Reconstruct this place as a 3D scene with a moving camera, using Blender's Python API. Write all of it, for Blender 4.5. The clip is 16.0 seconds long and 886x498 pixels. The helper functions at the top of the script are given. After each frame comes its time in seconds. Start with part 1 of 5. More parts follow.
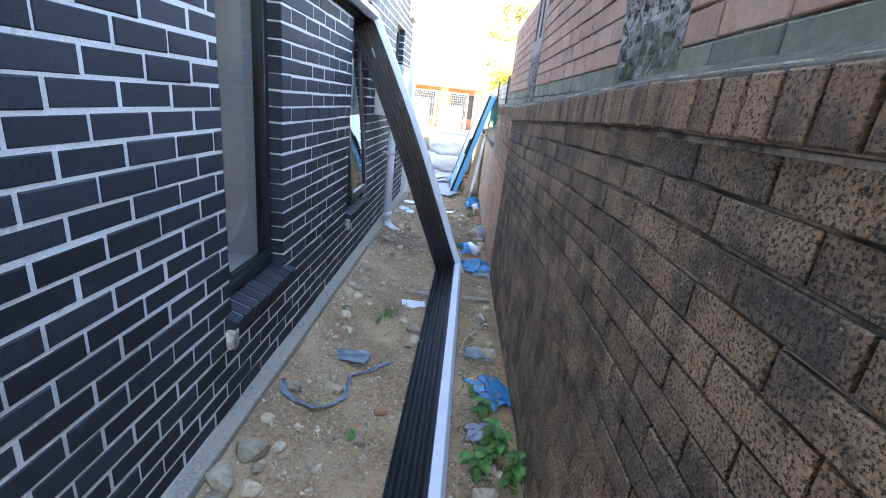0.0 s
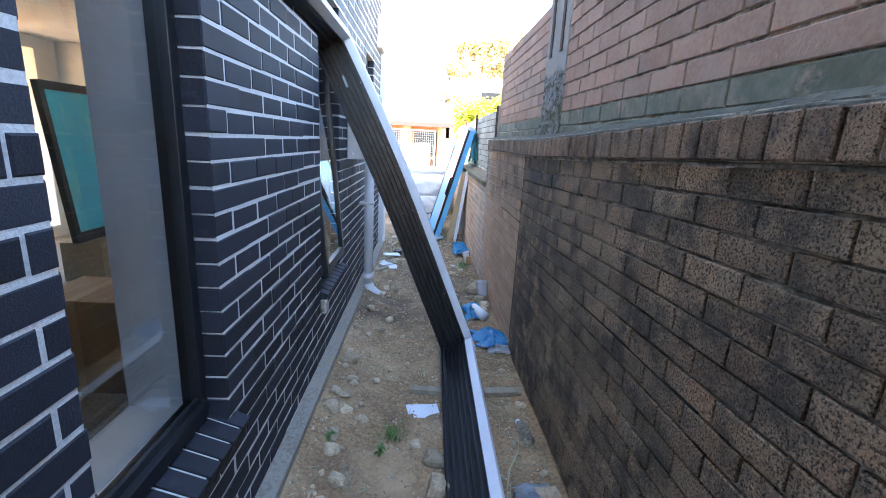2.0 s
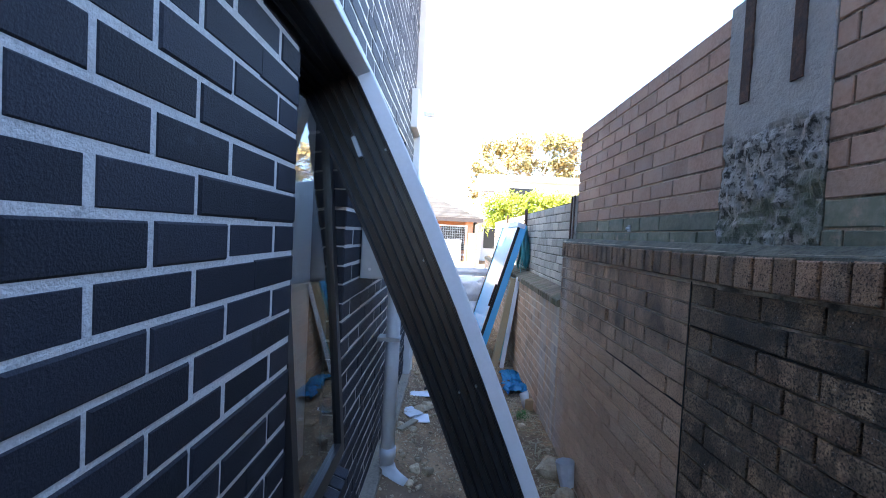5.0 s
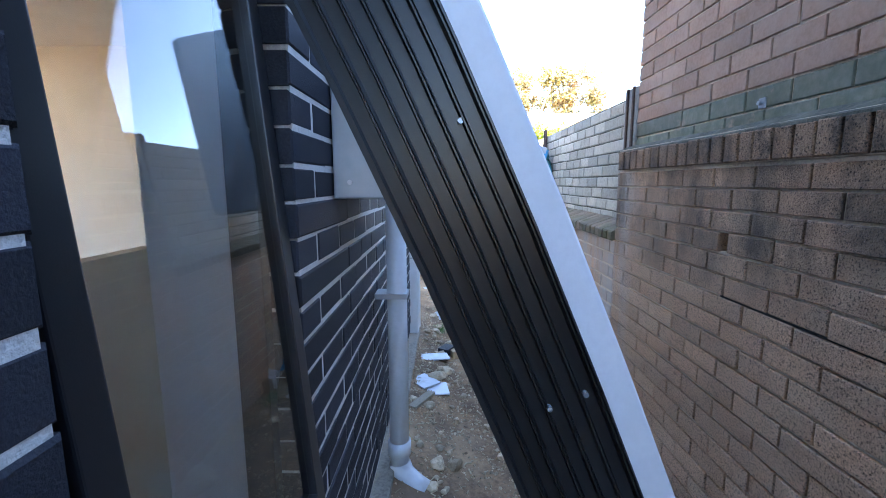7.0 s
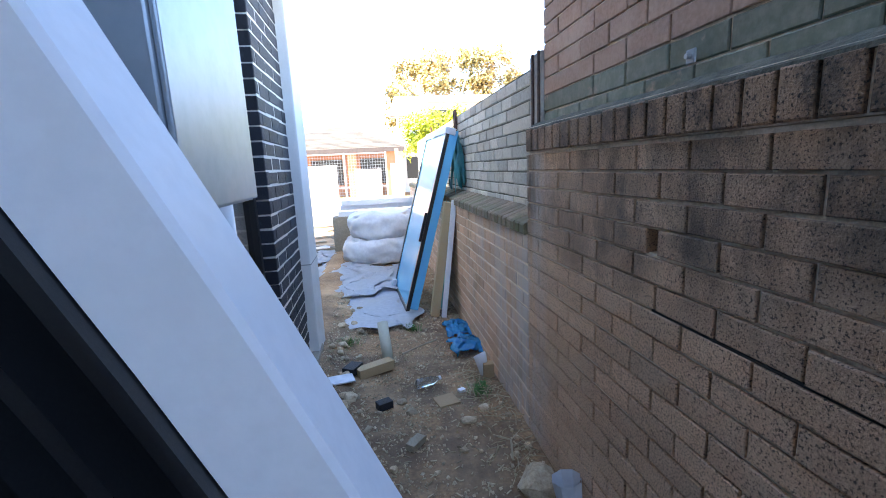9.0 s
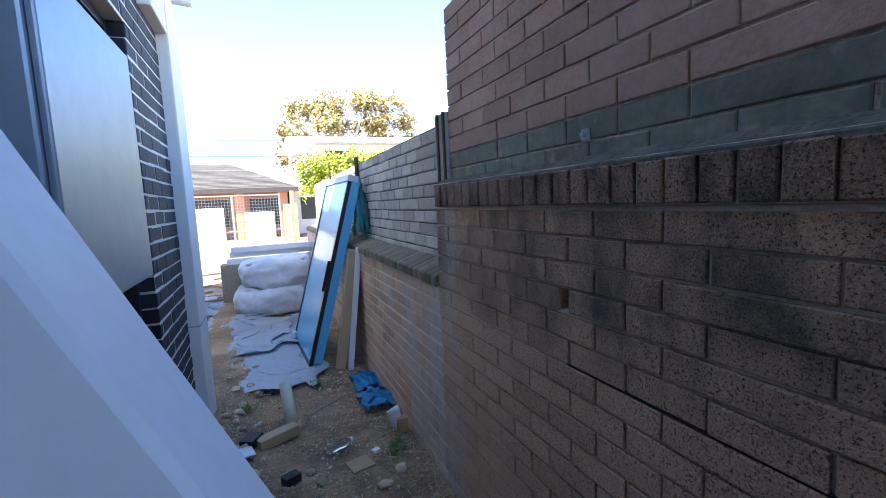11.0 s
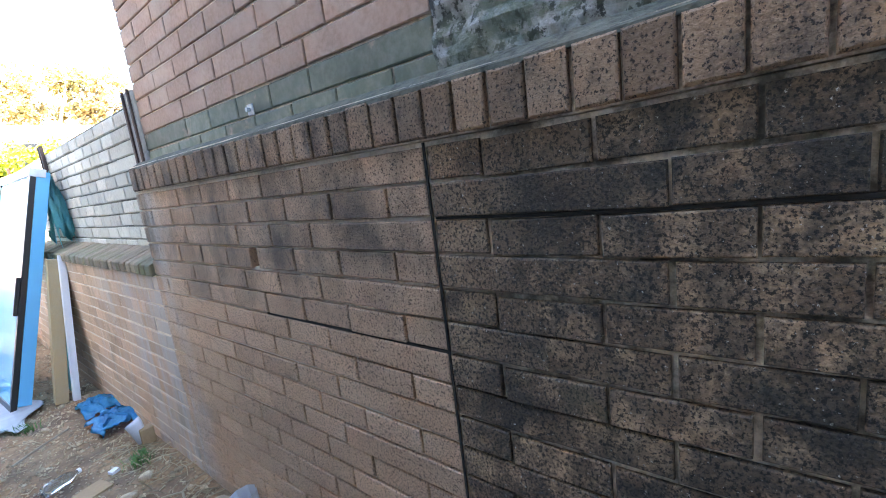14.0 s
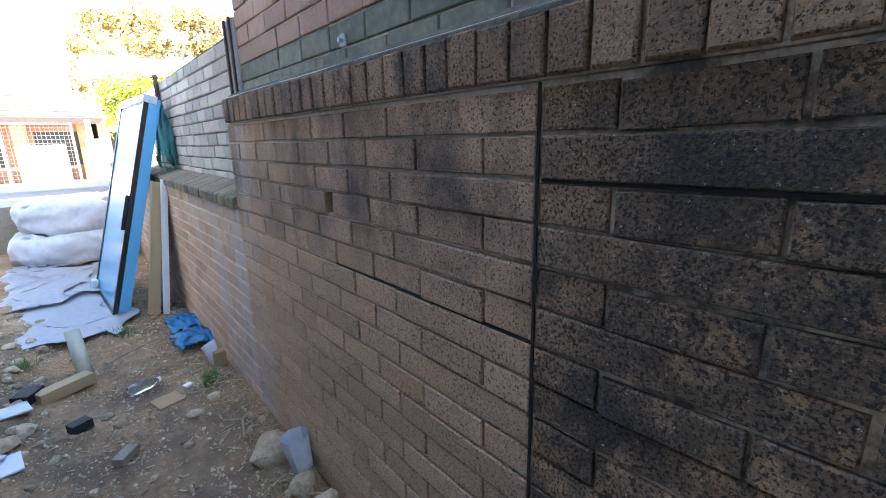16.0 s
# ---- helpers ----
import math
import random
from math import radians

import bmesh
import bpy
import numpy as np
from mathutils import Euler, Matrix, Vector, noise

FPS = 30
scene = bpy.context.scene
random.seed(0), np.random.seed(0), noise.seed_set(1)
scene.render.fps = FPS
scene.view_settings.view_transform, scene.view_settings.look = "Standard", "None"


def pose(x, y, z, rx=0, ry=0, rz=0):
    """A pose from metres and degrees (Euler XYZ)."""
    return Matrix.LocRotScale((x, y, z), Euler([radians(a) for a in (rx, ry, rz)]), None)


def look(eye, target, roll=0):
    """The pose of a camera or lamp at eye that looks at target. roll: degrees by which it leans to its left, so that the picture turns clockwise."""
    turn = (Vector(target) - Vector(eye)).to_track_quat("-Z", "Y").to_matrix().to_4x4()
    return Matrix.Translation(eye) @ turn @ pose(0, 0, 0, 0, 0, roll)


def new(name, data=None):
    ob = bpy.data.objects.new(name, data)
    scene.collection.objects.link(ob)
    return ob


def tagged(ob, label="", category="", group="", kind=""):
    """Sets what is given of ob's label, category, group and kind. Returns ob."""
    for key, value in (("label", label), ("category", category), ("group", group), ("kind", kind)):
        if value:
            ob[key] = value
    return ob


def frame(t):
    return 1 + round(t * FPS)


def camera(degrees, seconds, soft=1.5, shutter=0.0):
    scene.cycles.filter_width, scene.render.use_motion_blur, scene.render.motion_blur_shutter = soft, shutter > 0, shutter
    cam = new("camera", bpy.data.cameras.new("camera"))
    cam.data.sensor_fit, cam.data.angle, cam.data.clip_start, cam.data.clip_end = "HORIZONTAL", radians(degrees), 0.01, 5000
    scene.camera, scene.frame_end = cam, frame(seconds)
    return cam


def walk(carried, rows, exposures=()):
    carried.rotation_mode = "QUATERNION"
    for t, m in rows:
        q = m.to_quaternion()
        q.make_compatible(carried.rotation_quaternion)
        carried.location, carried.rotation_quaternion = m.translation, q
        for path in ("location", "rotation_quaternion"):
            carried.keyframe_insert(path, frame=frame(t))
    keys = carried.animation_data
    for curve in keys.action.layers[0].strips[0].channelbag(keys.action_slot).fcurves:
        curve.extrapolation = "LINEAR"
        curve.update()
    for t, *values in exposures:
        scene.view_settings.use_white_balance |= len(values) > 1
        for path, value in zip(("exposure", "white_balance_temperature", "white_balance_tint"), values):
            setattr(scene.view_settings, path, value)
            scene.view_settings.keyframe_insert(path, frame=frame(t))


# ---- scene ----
cam = camera(90.5, 16.0, soft=1.0)
PATH = [
    (0, (0.212, 0.115, 1.729), (0.176, 2.011, 1.095), 6.4),
    (0.5, (0.217, 0.449, 1.653), (0.145, 2.323, 0.959), 6.0),
    (1, (0.196, 0.699, 1.681), (0.115, 2.567, 0.973), 4.6),
    (1.5, (0.029, 0.9, 1.674), (0.024, 2.811, 1.083), 4.0),
    (2, (-0.109, 1.132, 1.706), (-0.015, 3.073, 1.231), 3.0),
    (2.5, (-0.13, 1.453, 1.701), (0.0, 3.417, 1.35), 2.8),
    (3, (-0.208, 1.707, 1.747), (-0.052, 3.684, 1.491), 3.3),
    (3.5, (-0.304, 1.992, 1.78), (-0.149, 3.978, 1.607), 3.8),
    (4, (-0.317, 2.297, 1.766), (-0.265, 4.294, 1.665), 4.0),
    (4.2, (-0.319, 2.421, 1.793), (-0.318, 4.42, 1.723), 4.0),
    (6.3, (-0.399, 3.322, 1.609), (-0.424, 5.321, 1.54), 1.9),
    (6.5, (-0.421, 3.457, 1.576), (-0.441, 5.453, 1.457), 1.5),
    (7, (-0.45, 3.717, 1.563), (-0.467, 5.695, 1.265), -0.1),
    (7.5, (-0.326, 3.826, 1.478), (-0.33, 5.766, 0.989), -2.1),
    (8, (-0.162, 3.945, 1.451), (-0.102, 5.861, 0.882), -2.1),
    (8.5, (-0.173, 4.105, 1.51), (0.0, 6.042, 1.043), -2.3),
    (8.7, (-0.173, 4.208, 1.556), (0.052, 6.151, 1.135), -2.5),
    (10.8, (-0.217, 4.307, 1.641), (0.428, 6.185, 1.401), -2.5),
    (11, (-0.237, 4.288, 1.67), (0.503, 6.133, 1.451), -2.7),
    (11.5, (-0.291, 4.258, 1.692), (0.557, 6.06, 1.509), -4.0),
    (12, (-0.289, 4.252, 1.68), (0.599, 6.034, 1.487), -4.9),
    (12.5, (-0.246, 4.231, 1.668), (0.696, 5.979, 1.423), -6.0),
    (13, (-0.209, 4.213, 1.632), (0.887, 5.856, 1.316), -7.2),
    (13.5, (-0.108, 4.049, 1.567), (1.198, 5.521, 1.209), -7.7),
    (14, (-0.122, 3.881, 1.569), (1.374, 5.157, 1.206), -7.1),
    (14.5, (-0.158, 3.857, 1.57), (1.365, 5.105, 1.216), -5.6),
    (15, (-0.141, 3.902, 1.558), (1.336, 5.196, 1.182), -4.7),
    (15.5, (-0.106, 3.941, 1.554), (1.268, 5.335, 1.143), -3.5),
    (16, (-0.024, 4.035, 1.533), (1.218, 5.526, 1.048), -1.3),
]
EXPOSURES = [(0.0, 4.45, 8400, 10), (1.0, 4.6, 8400, 10), (1.5, 4.4, 8200, 10), (2.5, 3.9, 7800, 10), (3.5, 3.2, 7200, 10), (6.3, 3.4, 7000, 10), (7.0, 3.85, 7200, 10),
             (8.2, 4.4, 8200, 10), (8.7, 3.8, 7900, 10), (10.8, 2.75, 6800, 10), (12.0, 2.1, 6600, 10), (13.2, 2.2, 6800, 10), (14.0, 4.45, 8300, 10), (14.5, 4.8, 8400, 10), (15.0, 4.55, 8400, 10), (16.0, 3.85, 8000, 10)]
walk(cam, [(t, look(eye, target, roll)) for t, eye, target, roll in PATH], EXPOSURES)

# ---- light ----
SUN_EL, SUN_AZ = radians(58), radians(240)   # azimuth clockwise from +y: the sun stands behind the house
world = bpy.data.worlds.new("sky")
scene.world = world
world.use_nodes = True
wn = world.node_tree
sky = wn.nodes.new("ShaderNodeTexSky")
sky.sky_type, sky.sun_disc = "NISHITA", False
sky.sun_elevation, sky.sun_rotation = SUN_EL, SUN_AZ
sky.air_density, sky.dust_density, sky.ozone_density = 1.0, 0.0, 4.0
sky.altitude = 3000
wn.links.new(sky.outputs[0], wn.nodes["Background"].inputs[0])
wn.nodes["Background"].inputs[1].default_value = 0.15
sun = new("sun", bpy.data.lights.new("sun", "SUN"))
sun.data.energy, sun.data.angle, sun.data.color = 4.5, radians(0.5), (1.0, 0.95, 0.86)
sun_from = Vector((math.sin(SUN_AZ) * math.cos(SUN_EL), math.cos(SUN_AZ) * math.cos(SUN_EL), math.sin(SUN_EL)))
sun.matrix_world = look(sun_from * 30, (0, 0, 0))

# ---- materials ----


def material(name, colors, rough=0.8, metal=0.0, grain=40.0, blotch=3.0, bump=0.3, vary=0.0, bump_scale=None, spec=0.4, stretch=(1, 1, 1), coat=0.0):
    """A noise-mixed surface: colors = (main, grain, blotch), vary = brightness spread from piece to piece."""
    m = bpy.data.materials.new(name)
    m.use_nodes = True
    t = m.node_tree
    n, link = t.nodes, t.links.new
    bsdf = n["Principled BSDF"]
    bsdf.inputs["Roughness"].default_value = rough
    bsdf.inputs["Metallic"].default_value = metal
    bsdf.inputs["Specular IOR Level"].default_value = spec
    bsdf.inputs["Coat Weight"].default_value = coat
    geo = n.new("ShaderNodeNewGeometry")
    mapping = n.new("ShaderNodeMapping")
    mapping.inputs["Scale"].default_value = stretch
    link(geo.outputs["Position"], mapping.inputs[0])

    def noise_of(scale, detail=5.0, lo=0.4, hi=0.65, rough_=0.6):
        tex = n.new("ShaderNodeTexNoise")
        tex.inputs["Scale"].default_value = scale
        tex.inputs["Detail"].default_value = detail
        tex.inputs["Roughness"].default_value = rough_
        link(mapping.outputs[0], tex.inputs["Vector"])
        ramp = n.new("ShaderNodeMapRange")
        ramp.inputs[1].default_value, ramp.inputs[2].default_value = lo, hi
        link(tex.outputs[0], ramp.inputs[0])
        return tex, ramp.outputs[0]

    def mix(fac, a, b, mode="MIX"):
        x = n.new("ShaderNodeMix")
        x.data_type, x.blend_type = "RGBA", mode
        for sock, value in ((x.inputs[0], fac), (x.inputs[6], a), (x.inputs[7], b)):
            if isinstance(value, (int, float)):
                sock.default_value = value
            elif isinstance(value, tuple):
                sock.default_value = (*value, 1)
            else:
                link(value, sock)
        return x.outputs[2]

    fine, f = noise_of(grain)
    _, b = noise_of(blotch, 6.0, 0.45, 0.7, 0.65)
    color = mix(b, mix(f, colors[0], colors[1]), colors[2])
    if vary:
        info = n.new("ShaderNodeObjectInfo")
        add = n.new("ShaderNodeMath")
        add.operation = "ADD"
        link(info.outputs["Random"], add.inputs[0])
        link(geo.outputs["Random Per Island"], add.inputs[1])
        fr = n.new("ShaderNodeMath")
        fr.operation = "FRACT"
        link(add.outputs[0], fr.inputs[0])
        span = n.new("ShaderNodeMapRange")
        span.inputs[3].default_value, span.inputs[4].default_value = 1 - vary, 1 + vary * 0.8
        link(fr.outputs[0], span.inputs[0])
        hsv = n.new("ShaderNodeHueSaturation")
        link(span.outputs[0], hsv.inputs["Value"])
        link(color, hsv.inputs["Color"])
        color = hsv.outputs[0]
    link(color, bsdf.inputs["Base Color"])
    if bump:
        bn = n.new("ShaderNodeBump")
        bn.inputs["Strength"].default_value, bn.inputs["Distance"].default_value = bump, 0.006
        tex = fine if bump_scale is None else noise_of(bump_scale)[0]
        link(tex.outputs[0], bn.inputs["Height"])
        link(bn.outputs[0], bsdf.inputs["Normal"])
    return m


def stained(m, color, scale, lo, hi, stretch=(1, 1, 1), amount=0.9, seed=0.0):
    """Lay a stain of its own shape over a material's colour."""
    t = m.node_tree
    n, link = t.nodes, t.links.new
    bsdf = n["Principled BSDF"]
    old = bsdf.inputs["Base Color"].links[0].from_socket
    geo = n.new("ShaderNodeNewGeometry")
    mp = n.new("ShaderNodeMapping")
    mp.inputs["Scale"].default_value, mp.inputs["Location"].default_value = stretch, (seed, seed, seed)
    link(geo.outputs["Position"], mp.inputs[0])
    tex = n.new("ShaderNodeTexNoise")
    tex.inputs["Scale"].default_value, tex.inputs["Detail"].default_value, tex.inputs["Roughness"].default_value = scale, 8, 0.7
    link(mp.outputs[0], tex.inputs["Vector"])
    r = n.new("ShaderNodeMapRange")
    r.inputs[1].default_value, r.inputs[2].default_value, r.inputs[4].default_value = lo, hi, amount
    link(tex.outputs[0], r.inputs[0])
    x = n.new("ShaderNodeMix")
    x.data_type = "RGBA"
    link(r.outputs[0], x.inputs[0])
    link(old, x.inputs[6])
    x.inputs[7].default_value = (*color, 1)
    link(x.outputs[2], bsdf.inputs["Base Color"])
    return m


def banded(m, color, axis, a, b, soft, scale, lo, hi, amount=0.9, stretch=(1, 1, 1), seed=0.0):
    """A stain or tone kept to a stretch a..b of one axis (0, 1, 2), ragged at its edges."""
    t = m.node_tree
    n, link = t.nodes, t.links.new
    stained(m, color, scale, lo, hi, stretch, amount, seed)
    mixer = n["Principled BSDF"].inputs["Base Color"].links[0].from_node
    fac = mixer.inputs[0].links[0].from_socket
    geo, wob, sep = n.new("ShaderNodeNewGeometry"), n.new("ShaderNodeTexNoise"), n.new("ShaderNodeSeparateXYZ")
    wob.inputs["Scale"].default_value, wob.inputs["Detail"].default_value = 3.0, 4
    link(geo.outputs["Position"], wob.inputs["Vector"])
    link(geo.outputs["Position"], sep.inputs[0])

    def math_node(op, x, y):
        k = n.new("ShaderNodeMath")
        k.operation = op
        for sock, v in zip(k.inputs, (x, y)):
            if isinstance(v, (int, float)):
                sock.default_value = v
            else:
                link(v, sock)
        return k.outputs[0]

    at = math_node("ADD", sep.outputs[axis], math_node("MULTIPLY", math_node("SUBTRACT", wob.outputs[0], 0.5), soft * 2.5))
    for edge, far in ((a, a + soft), (b, b - soft)):
        r = n.new("ShaderNodeMapRange")
        r.inputs[1].default_value, r.inputs[2].default_value = edge, far
        link(at, r.inputs[0])
        fac = math_node("MULTIPLY", fac, r.outputs[0])
    link(fac, mixer.inputs[0])
    return m


def glass_material(name, color, rough=0.0):
    m = bpy.data.materials.new(name)
    m.use_nodes = True
    b = m.node_tree.nodes["Principled BSDF"]
    b.inputs["Base Color"].default_value = (*color, 1)
    b.inputs["Transmission Weight"].default_value = 1.0
    b.inputs["Roughness"].default_value = rough
    b.inputs["IOR"].default_value = 1.45
    return m


M_DARK = stained(material("dark_brick", ((0.02, 0.022, 0.03), (0.034, 0.036, 0.046), (0.026, 0.027, 0.034)), 0.6, grain=220, blotch=9, bump=0.5, vary=0.35, spec=0.25), (0.1, 0.11, 0.135), 6, 0.6, 0.8, (1, 1, 1), 0.55)
M_DARK = stained(M_DARK, (0.3, 0.3, 0.3), 90, 0.72, 0.75, (1, 1, 1), 0.7, 2.0)
M_MORTAR = stained(material("pale_mortar", ((0.78, 0.74, 0.68), (0.62, 0.58, 0.53), (0.7, 0.66, 0.6)), 0.95, grain=150, blotch=6, bump=0.8), (0.2, 0.19, 0.18), 14, 0.6, 0.75)
BROWN = ((0.68, 0.44, 0.285), (0.44, 0.275, 0.18), (0.64, 0.425, 0.28))
M_BROWN = material("brown_brick", BROWN, 0.9, grain=170, blotch=2.5, bump=1.0, vary=0.13)
# black runs on the top courses; extra depth paints in dimmer light there
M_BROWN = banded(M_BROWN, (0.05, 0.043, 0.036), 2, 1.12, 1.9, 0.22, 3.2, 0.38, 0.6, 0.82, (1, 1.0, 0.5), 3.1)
M_BROWN = stained(M_BROWN, (0.12, 0.085, 0.06), 1.4, 0.55, 0.75, (1, 0.9, 0.35), 0.35, 3.1)
M_BROWN = banded(M_BROWN, (0.5, 0.49, 0.47), 1, 6.15, 7.2, 0.3, 3.0, 0.42, 0.6, 0.65, (1, 1.6, 0.25), 6.0)
M_BROWN = stained(M_BROWN, (0.03, 0.024, 0.02), 170, 0.54, 0.59, (1, 1, 1), 0.9, 9.0)
M_BROWN = stained(M_BROWN, (0.62, 0.56, 0.48), 75, 0.70, 0.73, (1, 1, 1), 0.7, 5.0)
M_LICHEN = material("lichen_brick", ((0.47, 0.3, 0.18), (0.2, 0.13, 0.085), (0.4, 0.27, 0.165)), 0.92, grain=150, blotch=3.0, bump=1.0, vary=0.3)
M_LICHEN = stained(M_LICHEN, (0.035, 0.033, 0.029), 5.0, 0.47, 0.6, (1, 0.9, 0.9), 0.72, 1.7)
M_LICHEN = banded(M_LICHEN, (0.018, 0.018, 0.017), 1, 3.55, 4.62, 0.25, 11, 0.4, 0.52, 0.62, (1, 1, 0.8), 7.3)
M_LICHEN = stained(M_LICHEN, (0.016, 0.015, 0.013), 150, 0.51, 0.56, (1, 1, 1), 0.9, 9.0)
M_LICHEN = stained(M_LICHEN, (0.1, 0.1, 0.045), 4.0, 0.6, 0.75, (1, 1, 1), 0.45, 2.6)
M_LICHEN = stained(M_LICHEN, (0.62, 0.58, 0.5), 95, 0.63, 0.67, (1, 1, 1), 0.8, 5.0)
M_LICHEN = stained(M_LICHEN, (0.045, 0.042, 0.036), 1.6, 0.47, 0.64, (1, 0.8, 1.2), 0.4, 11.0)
M_COPING = material("coping_brick", ((0.4, 0.25, 0.155), (0.2, 0.125, 0.08), (0.34, 0.22, 0.14)), 0.92, grain=160, blotch=5.0, bump=1.0, vary=0.25)
M_COPING = stained(M_COPING, (0.035, 0.032, 0.028), 7, 0.47, 0.62, (1, 1, 0.6), 0.75, 2.2)
M_COPING = stained(M_COPING, (0.02, 0.018, 0.016), 150, 0.54, 0.59, (1, 1, 1), 0.9, 9.0)
M_LOW = material("washed_brown_brick", BROWN, 0.92, grain=150, blotch=3.0, bump=0.8, vary=0.2)
M_LOW = stained(M_LOW, (0.5, 0.49, 0.46), 1.5, 0.5, 0.66, (1, 1.0, 0.2), 0.6, 4.0)
M_LOW = banded(M_LOW, (0.5, 0.49, 0.47), 1, 5.9, 7.3, 0.3, 3.0, 0.35, 0.55, 0.7, (1, 1.6, 0.25), 6.0)
M_LOW = stained(M_LOW, (0.1, 0.1, 0.06), 2.0, 0.55, 0.72, (1, 1, 0.3), 0.7, 8.0)
M_OLDMORTAR = stained(material("old_mortar", ((0.82, 0.69, 0.53), (0.55, 0.43, 0.32), (0.86, 0.74, 0.6)), 0.95, grain=90, blotch=4, bump=0.9), (0.04, 0.038, 0.034), 4, 0.56, 0.66, (1, 0.9, 0.45), 0.6, 3.1)
M_OLDMORTAR = banded(M_OLDMORTAR, (0.03, 0.03, 0.028), 1, -4.0, 4.57, 0.2, 9, 0.42, 0.58, 0.8)
M_MOSS = material("mossy_mortar", ((0.1, 0.1, 0.07), (0.05, 0.05, 0.04), (0.17, 0.16, 0.12)), 0.95, grain=60, blotch=9, bump=1.0)
M_LEDGE = stained(material("mossy_brown_brick", ((0.3, 0.22, 0.15), (0.17, 0.13, 0.09), (0.2, 0.19, 0.11)), 0.95, grain=90, blotch=6, bump=0.9, vary=0.25), (0.1, 0.115, 0.04), 7, 0.5, 0.65, (1, 1, 1), 0.7)
M_PINK = stained(material("pink_brick", ((0.5, 0.33, 0.25), (0.41, 0.26, 0.19), (0.53, 0.38, 0.3)), 0.85, grain=60, blotch=4, bump=0.4, vary=0.16), (0.13, 0.09, 0.07), 5, 0.62, 0.8, (1, 1, 0.6), 0.5)
M_GREEN = stained(material("green_painted_brick", ((0.19, 0.21, 0.155), (0.27, 0.28, 0.22), (0.13, 0.15, 0.11)), 0.8, grain=30, blotch=6, bump=0.4, vary=0.2), (0.45, 0.34, 0.26), 4, 0.55, 0.62, (1, 1, 1), 0.85)
M_GREYBRICK = stained(material("grey_weathered_brick", ((0.56, 0.53, 0.46), (0.4, 0.37, 0.31), (0.48, 0.46, 0.39)), 0.9, grain=60, blotch=3, bump=0.6, vary=0.25), (0.1, 0.1, 0.07), 4, 0.56, 0.75, (1, 1, 0.7), 0.7)
M_CONCRETE = stained(material("rough_concrete", ((0.36, 0.35, 0.33), (0.26, 0.25, 0.235), (0.42, 0.41, 0.38)), 0.9, grain=50, blotch=4, bump=0.6), (0.1, 0.1, 0.09), 3, 0.55, 0.75, (1, 1, 0.4), 0.6)
M_PIER = stained(material("coarse_concrete", ((0.36, 0.36, 0.34), (0.2, 0.2, 0.185), (0.44, 0.44, 0.41)), 0.95, grain=70, blotch=6, bump=1.0), (0.025, 0.025, 0.023), 38, 0.52, 0.57, (1, 1, 1), 0.9, 4.0)
M_PIER = banded(M_PIER, (0.42, 0.42, 0.4), 2, 2.18, 3.0, 0.04, 3, 0.0, 0.1, 0.9)
M_PIER = banded(M_PIER, (0.12, 0.14, 0.095), 2, 1.7, 2.05, 0.12, 5, 0.42, 0.52, 0.8)
M_FOOTING = stained(material("footing_concrete", ((0.34, 0.29, 0.23), (0.22, 0.185, 0.145), (0.38, 0.32, 0.25)), 0.95, grain=70, blotch=5, bump=0.8), (0.3, 0.2, 0.12), 5, 0.5, 0.7, (1, 1, 1), 0.7)
M_SOIL = stained(stained(material("dry_soil", ((0.4, 0.24, 0.125), (0.2, 0.115, 0.06), (0.5, 0.325, 0.185)), 0.95, grain=45, blotch=2.2, bump=1.0), (0.13, 0.078, 0.045), 1.3, 0.5, 0.68, (1, 1, 1), 0.8), (0.55, 0.43, 0.29), 60, 0.6, 0.66, (1, 1, 1), 0.7)
# darker brown tone between y 4.7 and 9.4
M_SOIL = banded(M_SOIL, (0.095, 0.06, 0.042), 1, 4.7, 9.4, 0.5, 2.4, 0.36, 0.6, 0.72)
M_ALU = material("black_aluminium", ((0.013, 0.013, 0.014), (0.018, 0.018, 0.019), (0.016, 0.016, 0.018)), 0.32, grain=400, blotch=8, bump=0.04, spec=0.5)
M_WHITEWOOD = stained(material("white_primed_timber", ((0.76, 0.76, 0.77), (0.72, 0.72, 0.73), (0.7, 0.7, 0.7)), 0.55, grain=60, blotch=5, bump=0.06), (0.5, 0.45, 0.38), 9, 0.68, 0.8, (1, 1, 1), 0.4)
M_RENDER = stained(material("white_render", ((0.74, 0.72, 0.69), (0.7, 0.68, 0.65), (0.66, 0.64, 0.6)), 0.9, grain=120, blotch=3, bump=0.3), (0.4, 0.33, 0.25), 3, 0.62, 0.8, (1, 1, 0.5), 0.5)
M_STEEL = material("galvanised_steel", ((0.42, 0.46, 0.49), (0.38, 0.42, 0.45), (0.46, 0.5, 0.52)), 0.38, 0.55, grain=25, blotch=3, bump=0.03)
M_PVC = material("white_pvc", ((0.68, 0.7, 0.72), (0.64, 0.66, 0.68), (0.6, 0.6, 0.58)), 0.4, grain=50, blotch=6, bump=0.05)
M_GLASS = glass_material("window_glass", (0.92, 0.97, 0.96))

# ---- mesh helpers ----


def mesh_object(name, bm, mat, smooth=False):
    me = bpy.data.meshes.new(name)
    bm.to_mesh(me)
    bm.free()
    if mat:
        me.materials.append(mat)
    if smooth:
        for p in me.polygons:
            p.use_smooth = True
    return new(name, me)


def part(name, bm, mat, parent, label="", smooth=False):
    ob = mesh_object(name, bm, mat, smooth)
    ob.parent = parent
    if label:
        tagged(ob, label)
    return ob


